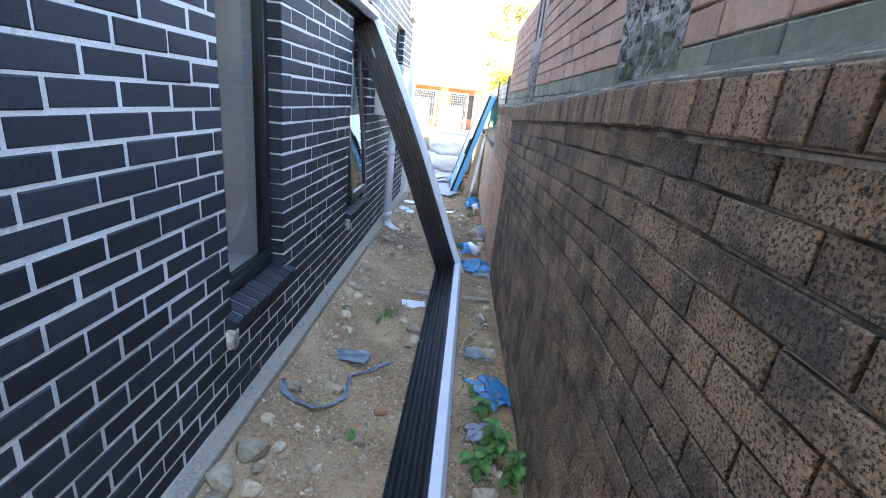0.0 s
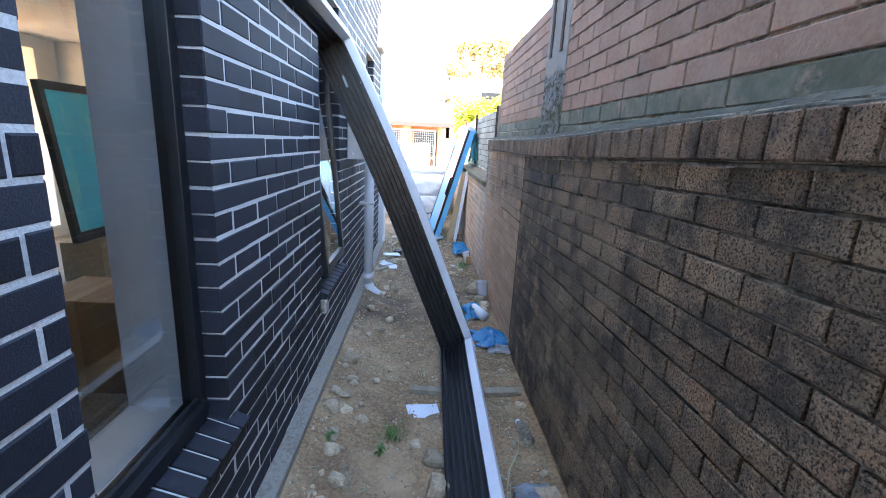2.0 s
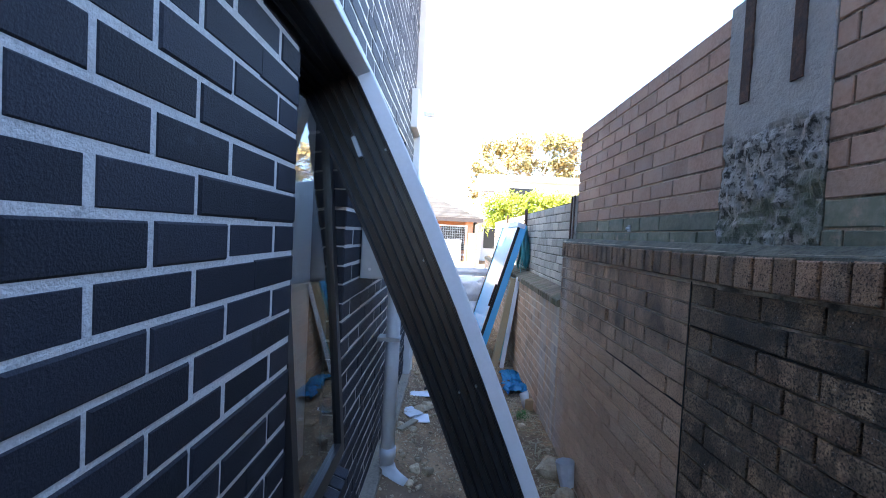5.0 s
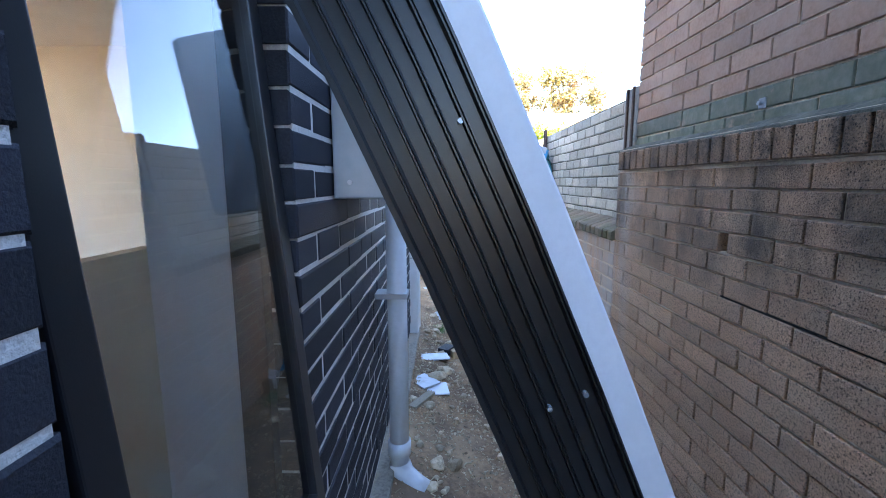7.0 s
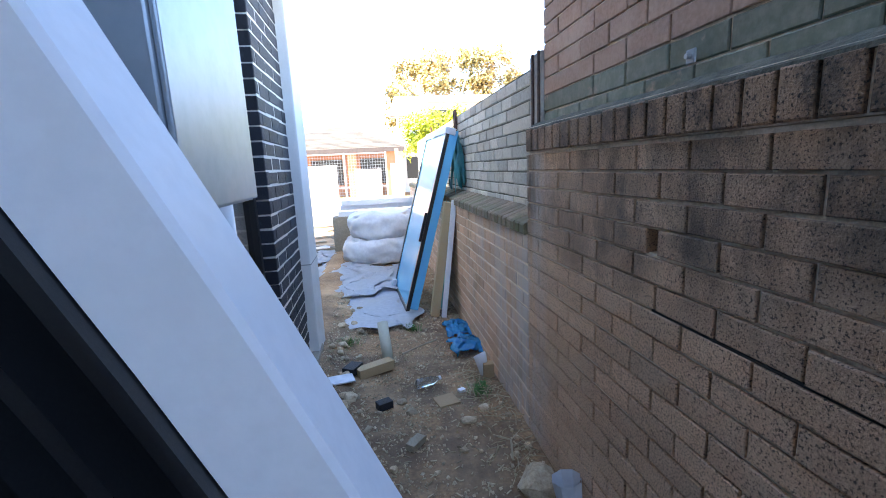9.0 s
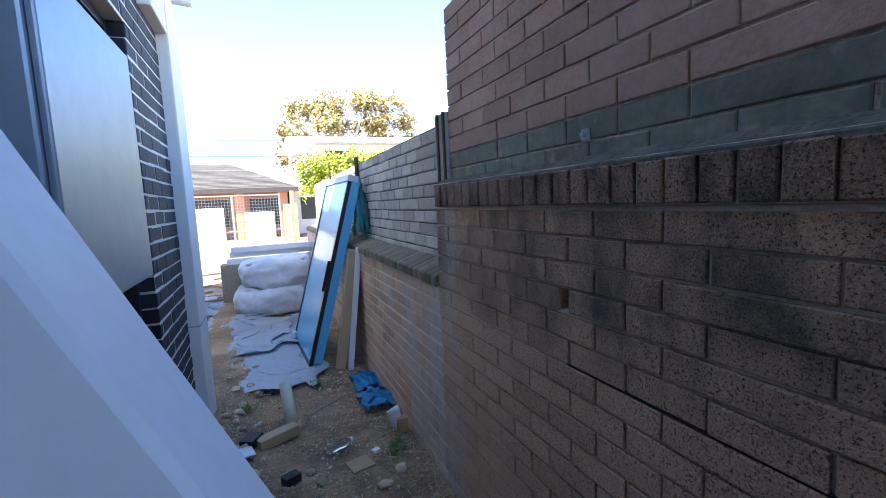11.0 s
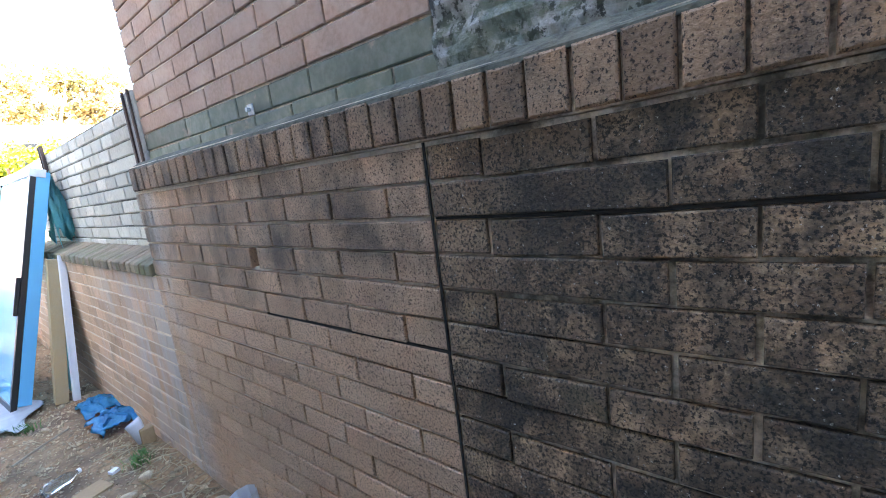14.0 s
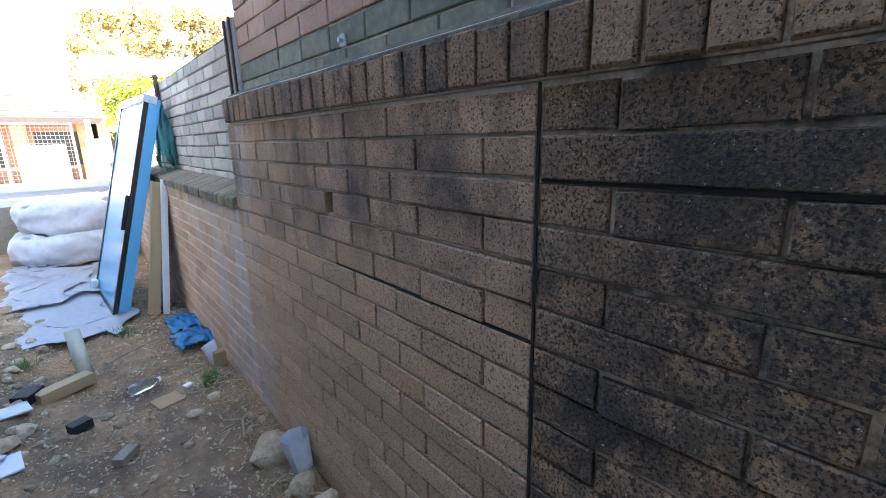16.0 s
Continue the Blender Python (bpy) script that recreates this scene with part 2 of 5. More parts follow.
def thing(name, at, label, category, group="", kind="", turn=0.0):
    ob = new(name)
    ob.empty_display_size = 0.1
    ob.matrix_basis = pose(*at, 0, 0, turn)
    return tagged(ob, label, category, group, kind)


def box(bm, x0, x1, y0, y1, z0, z1, m=None, bevel=0.0):
    r = bmesh.ops.create_cube(bm, size=1.0, matrix=Matrix.Translation(((x0 + x1) / 2, (y0 + y1) / 2, (z0 + z1) / 2)) @ Matrix.Diagonal((x1 - x0, y1 - y0, z1 - z0, 1)))
    if bevel:
        edges = list({e for v in r["verts"] for e in v.link_edges})
        r2 = bmesh.ops.bevel(bm, geom=edges, offset=bevel, segments=2, profile=0.6, affect="EDGES")
        verts = list({v for f in r2["faces"] for v in f.verts} | {v for v in r["verts"] if v.is_valid})
    else:
        verts = r["verts"]
    if m is not None:
        bmesh.ops.transform(bm, matrix=m, verts=verts)
    return bm


def boxed(*a, **k):
    return box(bmesh.new(), *a, **k)


def tube(bm, points, radius, sides=12, cap=True):
    """A round tube along points; radius a number or one per point."""
    pts = [Vector(p) for p in points]
    rings = []
    for i, p in enumerate(pts):
        d = (pts[min(i + 1, len(pts) - 1)] - pts[max(i - 1, 0)]).normalized()
        q = d.to_track_quat("Z", "Y").to_matrix()
        r = radius[i] if isinstance(radius, (list, tuple)) else radius
        rings.append([bm.verts.new(p + q @ Vector((r * math.cos(a), r * math.sin(a), 0))) for a in (2 * math.pi * k / sides for k in range(sides))])
    for a, b in zip(rings, rings[1:]):
        for k in range(sides):
            bm.faces.new((a[k], a[(k + 1) % sides], b[(k + 1) % sides], b[k]))
    if cap:
        bm.faces.new(rings[0][::-1])
        bm.faces.new(rings[-1])
    return bm


def raw_mesh(name, verts, faces, mat):
    me = bpy.data.meshes.new(name)
    me.from_pydata(verts, [], faces)
    me.materials.append(mat)
    me.update()
    return me


# ---- brick walls ----
COURSE, LENGTH = 0.086, 0.24
BENDS = (1.4, 4.2)                           # where the courses of the retaining wall change slope


def brick_piece(verts, faces, place, u0, u1, v0, v1, depth, flip, bevel=0.004):
    """One brick with a chamfered face: place(u, v, w) maps along, up and out of the wall to the world."""
    n = len(verts)
    e = bevel
    ring = lambda a, w: [place(u0 + a, v0 + a, w), place(u1 - a, v0 + a, w), place(u1 - a, v1 - a, w), place(u0 + a, v1 - a, w)]
    verts += ring(0, -depth) + ring(0, -e) + ring(e, 0)
    quads = [(n + 8, n + 9, n + 10, n + 11)]
    for k in range(4):
        j = (k + 1) % 4
        quads += [(n + k, n + j, n + 4 + j, n + 4 + k), (n + 4 + k, n + 4 + j, n + 8 + j, n + 8 + k)]
    faces += [q[::-1] if flip else q for q in quads]


def brick_cells(u0, u1, v0, v1, holes, offset=0.0, first=0, joint=0.01):
    """Stretcher bond cut by holes (ua, ub, va, vb)."""
    cells = []
    row = 0
    v = v0
    while v + 0.05 < v1:
        top = min(v + COURSE - joint, v1)
        cuts = sorted((a, b) for a, b, c, d in holes if c < v + 0.045 < d)
        spans, at = [], u0
        for a, b in cuts:
            if a > at:
                spans.append((at, a))
            at = max(at, b)
        if at < u1:
            spans.append((at, u1))
        shift = offset + (LENGTH / 2 if (row + first) % 2 else 0)
        for a, b in spans:
            k = math.floor((a - shift) / LENGTH)
            run = []
            while shift + k * LENGTH < b:
                s, t = max(a, shift + k * LENGTH), min(b, shift + (k + 1) * LENGTH - joint)
                if t - s > 0.0:
                    run.append([s, t])
                k += 1
            if len(run) > 1 and run[0][1] - run[0][0] < 0.06:
                run[1][0] = run.pop(0)[0]
            if len(run) > 1 and run[-1][1] - run[-1][0] < 0.06:
                run[-2][1] = run.pop()[1]
            if run:
                run[0][0], run[-1][1] = a, b
            cells += [(s, t, v, top) for s, t in run]
        v += COURSE
        row += 1
    return cells


def brick_wall(core, cells, place, mat, depth, flip, single, rng, wobble=0.0015, bevel=0.004):
    """Bricks of a wall: those inside the stretch `single` (ua, ub, va, vb) are parts of their own, the rest one mesh."""
    verts, faces = [], []
    alone = []
    for c in cells:
        if single and single[0] <= c[0] and c[1] <= single[1] and single[2] <= c[2] and c[3] <= single[3]:
            alone.append(c)
            continue
        o = rng.uniform(-wobble, wobble)
        j = [rng.uniform(-wobble, wobble) for _ in range(4)]
        brick_piece(verts, faces, lambda u, v, w: place(u, v, w + o), c[0] + j[0], c[1] + j[1], c[2] + j[2], c[3] + j[3], depth, flip, bevel)
    rest = new("brickwork", raw_mesh("brickwork", verts, faces, mat))
    rest.parent = core
    tagged(rest, kind="stuff")
    shared = {}
    for c in alone:
        size = (round(c[1] - c[0], 3), round(c[3] - c[2], 3), c[0] < 4.2)
        if size not in shared:
            vs, fs = [], []
            org = Vector(place(c[0], c[2], 0))
            brick_piece(vs, fs, lambda u, v, w: tuple(Vector(place(u, v, w)) - org), c[0], c[0] + size[0], c[2], c[2] + size[1], depth, flip, bevel)
            shared[size] = raw_mesh("brick", vs, fs, mat)
        b = new("brick", shared[size])
        b.location = place(c[0] + rng.uniform(-wobble, wobble), c[2] + rng.uniform(-wobble, wobble), rng.uniform(-wobble, wobble))
        b.parent = core


def slab_with_holes(u0, u1, v0, v1, holes, place, w0, w1, flip):
    """A wall core between depths w0 and w1 with rectangular holes, as a grid of blocks."""
    us = sorted({u0, u1, *[h[0] for h in holes], *[h[1] for h in holes], *[k for k in BENDS if u0 < k < u1]})
    vs = sorted({v0, v1, *[h[2] for h in holes], *[h[3] for h in holes]})
    bm = bmesh.new()
    solid = lambda u, v: u0 < u < u1 and v0 < v < v1 and not any(h[0] < u < h[1] and h[2] < v < h[3] for h in holes)
    cache = {}

    def vert(u, v, w):
        if (u, v, w) not in cache:
            cache[u, v, w] = bm.verts.new(place(u, v, w))
        return cache[u, v, w]

    for ua, ub in zip(us, us[1:]):
        for va, vb in zip(vs, vs[1:]):
            um, vm = (ua + ub) / 2, (va + vb) / 2
            if not solid(um, vm):
                continue
            quads = [[(ua, va, w1), (ub, va, w1), (ub, vb, w1), (ua, vb, w1)], [(ua, va, w0), (ua, vb, w0), (ub, vb, w0), (ub, va, w0)]]
            e = 1e-4
            if not solid(ua - e, vm):
                quads.append([(ua, va, w0), (ua, va, w1), (ua, vb, w1), (ua, vb, w0)])
            if not solid(ub + e, vm):
                quads.append([(ub, va, w1), (ub, va, w0), (ub, vb, w0), (ub, vb, w1)])
            if not solid(um, va - e):
                quads.append([(ua, va, w0), (ub, va, w0), (ub, va, w1), (ua, va, w1)])
            if not solid(um, vb + e):
                quads.append([(ua, vb, w1), (ub, vb, w1), (ub, vb, w0), (ua, vb, w0)])
            for q in quads:
                bm.faces.new([vert(*p) for p in q])
    bmesh.ops.recalc_face_normals(bm, faces=bm.faces)
    return bm


HX = -0.8                                    # face of the house wall
WIN = [(1.97, 2.60), (4.085, 4.74), (6.29, 6.99)]   # window openings along the wall
SILL, HEAD = 0.70, 2.62
house_at = lambda u, v, w: (HX + w, u, v)
right_at = lambda u, v, w: (0.70 - 0.009 * u - w, u, v + 0.03 * (max(0.0, 4.2 - u) - max(0.0, 1.4 - u)))   # courses climb towards the near end
upper_at = lambda u, v, w: (0.752 - w, u, v)
rng = random.Random(4)

# ---- ground ----


def ground_height(x, y):
    n = noise.noise(Vector((x * 1.1, y * 1.1, 0.0))) * 0.035 + noise.noise(Vector((x * 4.0, y * 4.0, 3.0))) * 0.022 + noise.noise(Vector((x * 11.0, y * 11.0, 6.0))) * 0.012
    if 12 < y or abs(x) > 4:
        n *= 0.3
    bank = 0.12 * max(0.0, min(1.0, (-0.35 - x) / 0.45)) * (1 if -1.2 < x else 0)
    return n + bank - 0.01


def ground_sheet():
    xs = [-900, -200, -60, -20, -8, -4, -2, -1.2] + [-1.0 + 0.045 * k for k in range(43)] + [1.2, 2, 4, 8, 20, 60, 200, 900]
    ys = [-900, -200, -60, -20, -8, -4, -2, -1] + [0.045 * k for k in range(0, 245)] + [11.5 + 0.4 * k for k in range(24)] + [26, 40, 80, 200, 400, 900]
    verts = [(x, y, ground_height(x, y)) for y in ys for x in xs]
    w = len(xs)
    faces = [(j * w + i, j * w + i + 1, (j + 1) * w + i + 1, (j + 1) * w + i) for j in range(len(ys) - 1) for i in range(w - 1)]
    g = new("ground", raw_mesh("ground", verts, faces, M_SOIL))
    for p in g.data.polygons:
        p.use_smooth = True
    return tagged(g, "uneven dry brown soil scattered with rubble", "ground", kind="structure")


ground_sheet()

# ---- house ----


def house_shell():
    holes = [(a, b, SILL, HEAD) for a, b in WIN]
    big = [(a - 0.006, b + 0.006, c - 0.1, d + 0.006) for a, b, c, d in holes]
    core = mesh_object("wall_house", slab_with_holes(-8.0, 7.95, 0.12, 5.7, big, house_at, -0.24, -0.003, False), M_MORTAR)
    tagged(core, "house wall of dark blue-black bricks with pale mortar", "wall", kind="structure")
    cells = brick_cells(-8.0, 7.955, 0.146, 5.7, [(a, b, SILL - 0.09, HEAD) for a, b in WIN], 0.105)
    brick_wall(core, cells, house_at, M_DARK, 0.105, False, (2.55, 4.95, 0.1, 2.5), rng, 0.0026, 0.005)
    foot = mesh_object("wall_footing", boxed(-1.1, HX + 0.085, -8.0, 7.95, -0.3, 0.135, bevel=0.012), M_FOOTING)
    tagged(foot, "rough concrete footing strip under the brick wall", "footing", kind="structure")
    tagged(mesh_object("wall_inner", slab_with_holes(-8.0, 7.95, 0.12, 2.75, big, house_at, -0.29, -0.244, False), M_RENDER), "white plasterboard lining", "wall", kind="structure")


house_shell()


def sill_bricks(y0, y1):
    s = thing("window_sill", (HX, 0, 0), "sloping sill of dark bricks on edge under a window", "sill", kind="structure")
    n = round((y1 - y0 + 0.12) / 0.086)
    step = (y1 - y0 + 0.12) / n
    tilt = Matrix.Translation((-0.10, 0, SILL - 0.005)) @ Matrix.Rotation(radians(20), 4, "Y")
    part("mortar_bed", boxed(-0.01, 0.152, y0 - 0.045, y1 + 0.045, -0.1, -0.008, tilt), M_MORTAR, s)
    for k in range(n):
        a = y0 - 0.06 + k * step
        part("brick", boxed(-0.02, 0.165, a + 0.006, a + step - 0.006, -0.105, 0.0, tilt, bevel=0.004), M_DARK, s)
    return s


def window_unit(index, y0, y1, hung):
    w = thing(f"window_{index}", (HX - 0.11, 0, 0), "tall black aluminium window with a top-hung sash ajar" if hung else "tall narrow window with black aluminium frame and clear glass", "window", kind="structure")
    d, f = 0.035, 0.045
    part("jamb", boxed(-d, d, y0, y0 + f, SILL, HEAD, bevel=0.003), M_ALU, w)
    part("jamb", boxed(-d, d, y1 - f, y1, SILL, HEAD, bevel=0.003), M_ALU, w)
    part("head_rail", boxed(-d, d, y0 + f, y1 - f, HEAD - f, HEAD, bevel=0.003), M_ALU, w)
    part("bottom_rail", boxed(-d, d + 0.02, y0 + f, y1 - f, SILL, SILL + 0.05, bevel=0.003), M_ALU, w)
    if hung:                                  # top-hung sash standing open at the bottom
        swing = Matrix.Translation((-0.02, 0, HEAD - f)) @ Matrix.Rotation(radians(-4.8), 4, "Y")
        low, a, b, k = SILL + 0.055 - HEAD + f, y0 + 0.014, y1 - 0.014, 0.052
        sash = part("sash", boxed(-0.02, 0.02, a + k, b - k, -k, 0, swing, 0.003), M_ALU, w, "black aluminium sash standing ajar")
        part("sash_rail", boxed(-0.02, 0.022, a + k, b - k, low, low + 0.06, swing, 0.003), M_ALU, sash)
        for y in (a, b - k):
            part("sash_stile", boxed(-0.02, 0.02, y, y + k, low, 0, swing, 0.003), M_ALU, sash)
        p = part("pane", boxed(-0.003, 0.003, a + k - 0.006, b - k + 0.006, low + 0.054, -k + 0.006, swing), M_GLASS, sash, "clear glass")
    else:
        part("bead", boxed(d * 0.4, d * 0.8, y0 + f, y1 - f, SILL + 0.05, SILL + 0.075), M_ALU, w)
        p = part("pane", boxed(-0.003, 0.003, y0 + f - 0.005, y1 - f + 0.005, SILL + 0.045, HEAD - f + 0.005), M_GLASS, w)
    p.visible_shadow = False
    part("reveal", boxed(-0.24, -d - 0.002, y0, y0 + 0.02, SILL, HEAD), M_WHITEWOOD, w, "white timber reveal")
    part("reveal", boxed(-0.24, -d - 0.002, y1 - 0.02, y1, SILL, HEAD), M_WHITEWOOD, w, "white timber reveal")
    part("reveal", boxed(-0.24, -d - 0.002, y0 + 0.02, y1 - 0.02, SILL, SILL + 0.02), M_WHITEWOOD, w, "white timber reveal")
    return w


for i, (a, b) in enumerate(WIN):
    window_unit(i + 1, a, b, i == 1)
    sill_bricks(a, b)

# room behind the windows
tagged(mesh_object("floor", boxed(-5.2, -1.1, -8.0, 7.9, 0.02, 0.14), M_CONCRETE), "bare concrete floor inside the house", "floor", kind="structure")
# past x -5.2 the ceiling is an added sun shield over the far opening
tagged(mesh_object("ceiling", boxed(-9.0, -1.1, -8.0, 7.9, 2.75, 2.85), M_RENDER), "white plasterboard ceiling run on outside to block the sun", "ceiling", kind="structure")
far_at = lambda u, v, w: (-5.2 - w, u, v)
tagged(mesh_object("wall_far", slab_with_holes(-8.0, 7.9, 0.14, 5.7, [(5.2, 7.4, 0.3, 2.6)], far_at, 0, 0.2, False), M_RENDER), "white inner wall with open door holes", "wall", kind="structure")
# south end and roof are out of view, sized to keep sun off the alley
tagged(mesh_object("wall_south", boxed(-5.2, -1.04, -8.2, -8.0, 0, 5.7), M_RENDER), "plain end wall of the house", "wall", kind="structure")
tagged(mesh_object("wall_north", boxed(-5.2, -1.04, 7.75, 7.95, 0, 5.7), M_RENDER), "plain end wall of the house", "wall", kind="structure")
tagged(mesh_object("roof", boxed(-5.5, -0.75, -8.3, 8.3, 5.7, 5.85), M_RENDER), "flat roof edge of the house", "roof", kind="structure")

# hidden block behind the post, added only to cast shade over the yard
yard_blocker = mesh_object("wall_wing", boxed(-5.2, -1.75, 7.96, 13.5, 0, 5.7), M_RENDER)
tagged(yard_blocker, "unseen block added to shade the yard", "wall", kind="structure")

# rendered corner post
post = thing("corner_post", (-0.93, 8.08, 0), "white rendered corner post beside the dark brick wall", "post", kind="structure")
part("shaft", boxed(-0.17, 0.205, -0.30, 0.09, -0.1, 5.7, bevel=0.012), M_RENDER, post)
part("joint_collar", boxed(-0.172, 0.207, -0.302, 0.092, 0.86, 0.868), M_CONCRETE, post)
part("beam", boxed(-0.1, 0.2, -0.75, -0.301, 2.85, 3.25, bevel=0.01), M_RENDER, post)
part("spout", tube(bmesh.new(), [(0.2, 0.02, 3.2), (0.33, 0.02, 3.19)], 0.03), M_PVC, post, smooth=True)

# ---- right boundary walls ----


def retaining_wall():
    core = mesh_object("wall_retaining", slab_with_holes(-4.0, 6.56, -0.3, 1.632, [(5.43, 5.49, 1.288, 1.363)], right_at, -0.3, -0.012, True), M_OLDMORTAR)
    tagged(core, "stained brown brick retaining wall with cracks", "wall", kind="structure")
    hole = [(5.43, 5.49, 1.29, 1.362)]
    near = brick_cells(-4.0, 4.563, 1.63 - 19 * COURSE, 1.63, [], 0.10, 0, 0.009)
    far = brick_cells(4.573, 6.56, 1.63 - 19 * COURSE, 1.63, hole, 0.04, 0, 0.009)
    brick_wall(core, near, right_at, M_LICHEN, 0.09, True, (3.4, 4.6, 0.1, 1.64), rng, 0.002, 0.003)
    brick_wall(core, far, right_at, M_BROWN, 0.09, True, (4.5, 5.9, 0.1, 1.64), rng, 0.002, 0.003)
    # dark strips stand in for the shade inside the open joints
    for y0, y1, z in ((3.3, 4.56, 1.454), (4.575, 5.45, 1.11), (2.2, 3.6, 0.938)):
        part("crack", slab_with_holes(y0, y1, z - 0.0035, z + 0.0035, [], right_at, -0.02, -0.002, True), M_SHADOW, core, "open dark bed joint")
    crack = part("crack", boxed(0, 0.004, 4.565, 4.571, 0.1, 1.63, Matrix.Translation((right_at(4.57, 0, -0.001)[0] - 0.003, 0, 0))), M_SHADOW, core, "open vertical joint")
    low = mesh_object("wall_low", slab_with_holes(6.56, 14.0, -0.3, 1.19, [], right_at, -0.3, -0.004, True), M_OLDMORTAR)
    tagged(low, "lower brown brick wall with a sloping ledge", "wall", kind="structure")
    brick_wall(low, brick_cells(6.562, 14.0, 1.19 - 14 * COURSE, 1.188, [], 0.04, 0, 0.007), right_at, M_LOW, 0.08, True, None, rng, 0.0025, 0.005)
    cop = thing("wall_coping", (0, 0, 0), "coping of brown bricks on edge along the wall top", "coping", kind="structure")
    part("bed", slab_with_holes(-4.0, 6.56, 1.634, 1.76, [], right_at, -0.3, -0.004, True), M_OLDMORTAR, cop)
    for a, b, z in ((0.6, 6.56, 1.638),):
        k = a
        while k + 0.08 < b:
            if not 4.50 < k < 4.52:
                vs, fs = [], []
                o = rng.uniform(0.010, 0.017)
                top = z + 0.108 + rng.uniform(-0.003, 0.003)
                brick_piece(vs, fs, lambda u, v, w: right_at(u, v, w + o), k + rng.uniform(-.003, .003), k + 0.077 + rng.uniform(-.003, .003), z, top, 0.15, True, 0.005)
                br = new("brick", raw_mesh("brick", vs, fs, M_COPING))
                br.parent = cop
            k += 0.086
    cap = part("mortar_cap", bmesh.new(), M_MOSS, cop)
    bm = bmesh.new()
    prof = [(0.008, 1.742), (0.006, 1.752), (-0.05, 1.785), (-0.2, 1.795), (-0.2, 1.742)]
    ends = []
    for i in range(60):
        u = -4.0 + 10.56 * i / 59
        ends.append([bm.verts.new(right_at(u, v + 0.006 * noise.noise(Vector((u * 6, v, 0))), w + 0.004 * noise.noise(Vector((u * 9, v, 5))))) for w, v in prof])
    for p, q in zip(ends, ends[1:]):
        for k in range(5):
            bm.faces.new((p[k], q[k], q[(k + 1) % 5], p[(k + 1) % 5]))
    bmesh.ops.recalc_face_normals(bm, faces=bm.faces)
    bm.to_mesh(cap.data)
    bm.free()
    ledge = thing("wall_ledge", (0, 0, 0), "mossy sloping ledge of bricks on edge", "coping", kind="structure")
    k = 6.56
    while k < 13.9:
        vs, fs = [], []
        o = rng.uniform(0.016, 0.024)
        brick_piece(vs, fs, lambda u, v, w: right_at(u, v + (0.35 * -w), w + o), k, k + 0.078, 1.185, 1.25, 0.19, True, 0.008)
        br = new("brick", raw_mesh("brick", vs, fs, M_LEDGE))
        br.parent = ledge
        k += 0.086


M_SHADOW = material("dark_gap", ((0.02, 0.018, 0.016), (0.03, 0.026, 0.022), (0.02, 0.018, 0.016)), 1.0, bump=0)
retaining_wall()


def upper_wall():
    core = mesh_object("wall_upper", slab_with_holes(-4.0, 6.58, 1.76, 2.70, [(4.08, 4.57, 1.7, 2.9), (1.42, 1.93, 1.7, 2.9)], upper_at, -0.22, -0.009, True), M_OLDMORTAR)
    tagged(core, "pink brick upper wall with a green painted base course", "wall", kind="structure")
    piers = [(4.075, 4.575, 0, 9), (1.415, 1.935, 0, 9)]
    brick_wall(core, brick_cells(-4.0, 6.585, 1.93, 2.705, piers, 0.05, 0, 0.009), upper_at, M_PINK, 0.1, True, (4.5, 6.6, 1.9, 2.75), rng, 0.0015, 0.003)
    green = brick_cells(-4.0, 6.585, 1.758, 1.925, piers, 0.17, 0, 0.007)
    brick_wall(core, green, upper_at, M_GREEN, 0.1, True, (4.5, 6.6, 1.75, 2.0), rng, 0.002, 0.004)
    for a, b in ((4.08, 4.57), (1.42, 1.93)):
        bm = bmesh.new()
        box(bm, upper_at(0, 0, 0.006)[0], 1.0, a, b, 1.77, 2.72)
        bmesh.ops.subdivide_edges(bm, edges=bm.edges[:], cuts=40, use_grid_fill=True)
        for v in bm.verts:
            rough = 1.0 if v.co.z < 2.2 else 0.2
            v.co.x += rough * (0.012 * noise.noise(v.co * 9) + 0.016 * noise.noise(v.co * 24))
        p = tagged(mesh_object("wall_pier", bm, M_PIER), "rough grey concrete infill pier in the brick wall", "pier", kind="structure")
        for y in (a + 0.1, b - 0.14):
            part("slot", boxed(upper_at(0, 0, 0.012)[0], 0.8, y, y + 0.05, 2.32, 2.73), M_RUST, p, "rusty steel channel")
    grey_at = lambda u, v, w: (0.79 - w, u, v)
    far = mesh_object("wall_fence", slab_with_holes(6.75, 14.0, 1.15, 2.13, [], grey_at, -0.2, -0.007, True), M_MOSS)
    tagged(far, "weathered grey block boundary wall", "wall", kind="structure")
    brick_wall(far, brick_cells(6.76, 14.0, 1.27, 2.135, [], 0.08, 0, 0.008), grey_at, M_GREYBRICK, 0.1, True, (6.7, 9.8, 1.2, 2.17), rng, 0.003, 0.006)
    bm = boxed(0.735, 1.0, 6.585, 6.76, 1.2, 2.16, bevel=0.01)
    p = tagged(mesh_object("wall_pier", bm, M_CONCRETE), "concrete end pier with rusty steel strips", "pier", kind="structure")
    for y, h in ((6.60, 2.19), (6.69, 2.19)):
        part("steel_strip", boxed(0.725, 0.735, y, y + 0.022, 1.75, h - 0.03), M_RUST, p, "rusty steel strip")
    for y in (9.25, 9.33, 11.4):
        tagged(mesh_object("steel_post", boxed(0.757, 0.784, y, y + 0.03, 1.8, 2.2, bevel=0.003), M_RUST), "short rusty steel post on the boundary wall", "post")


M_RUST = material("rusty_steel", ((0.06, 0.035, 0.028), (0.12, 0.06, 0.04), (0.04, 0.03, 0.028)), 0.8, 0.2, grain=60, blotch=9, bump=0.5)
upper_wall()

# ---- leaning door frame ----


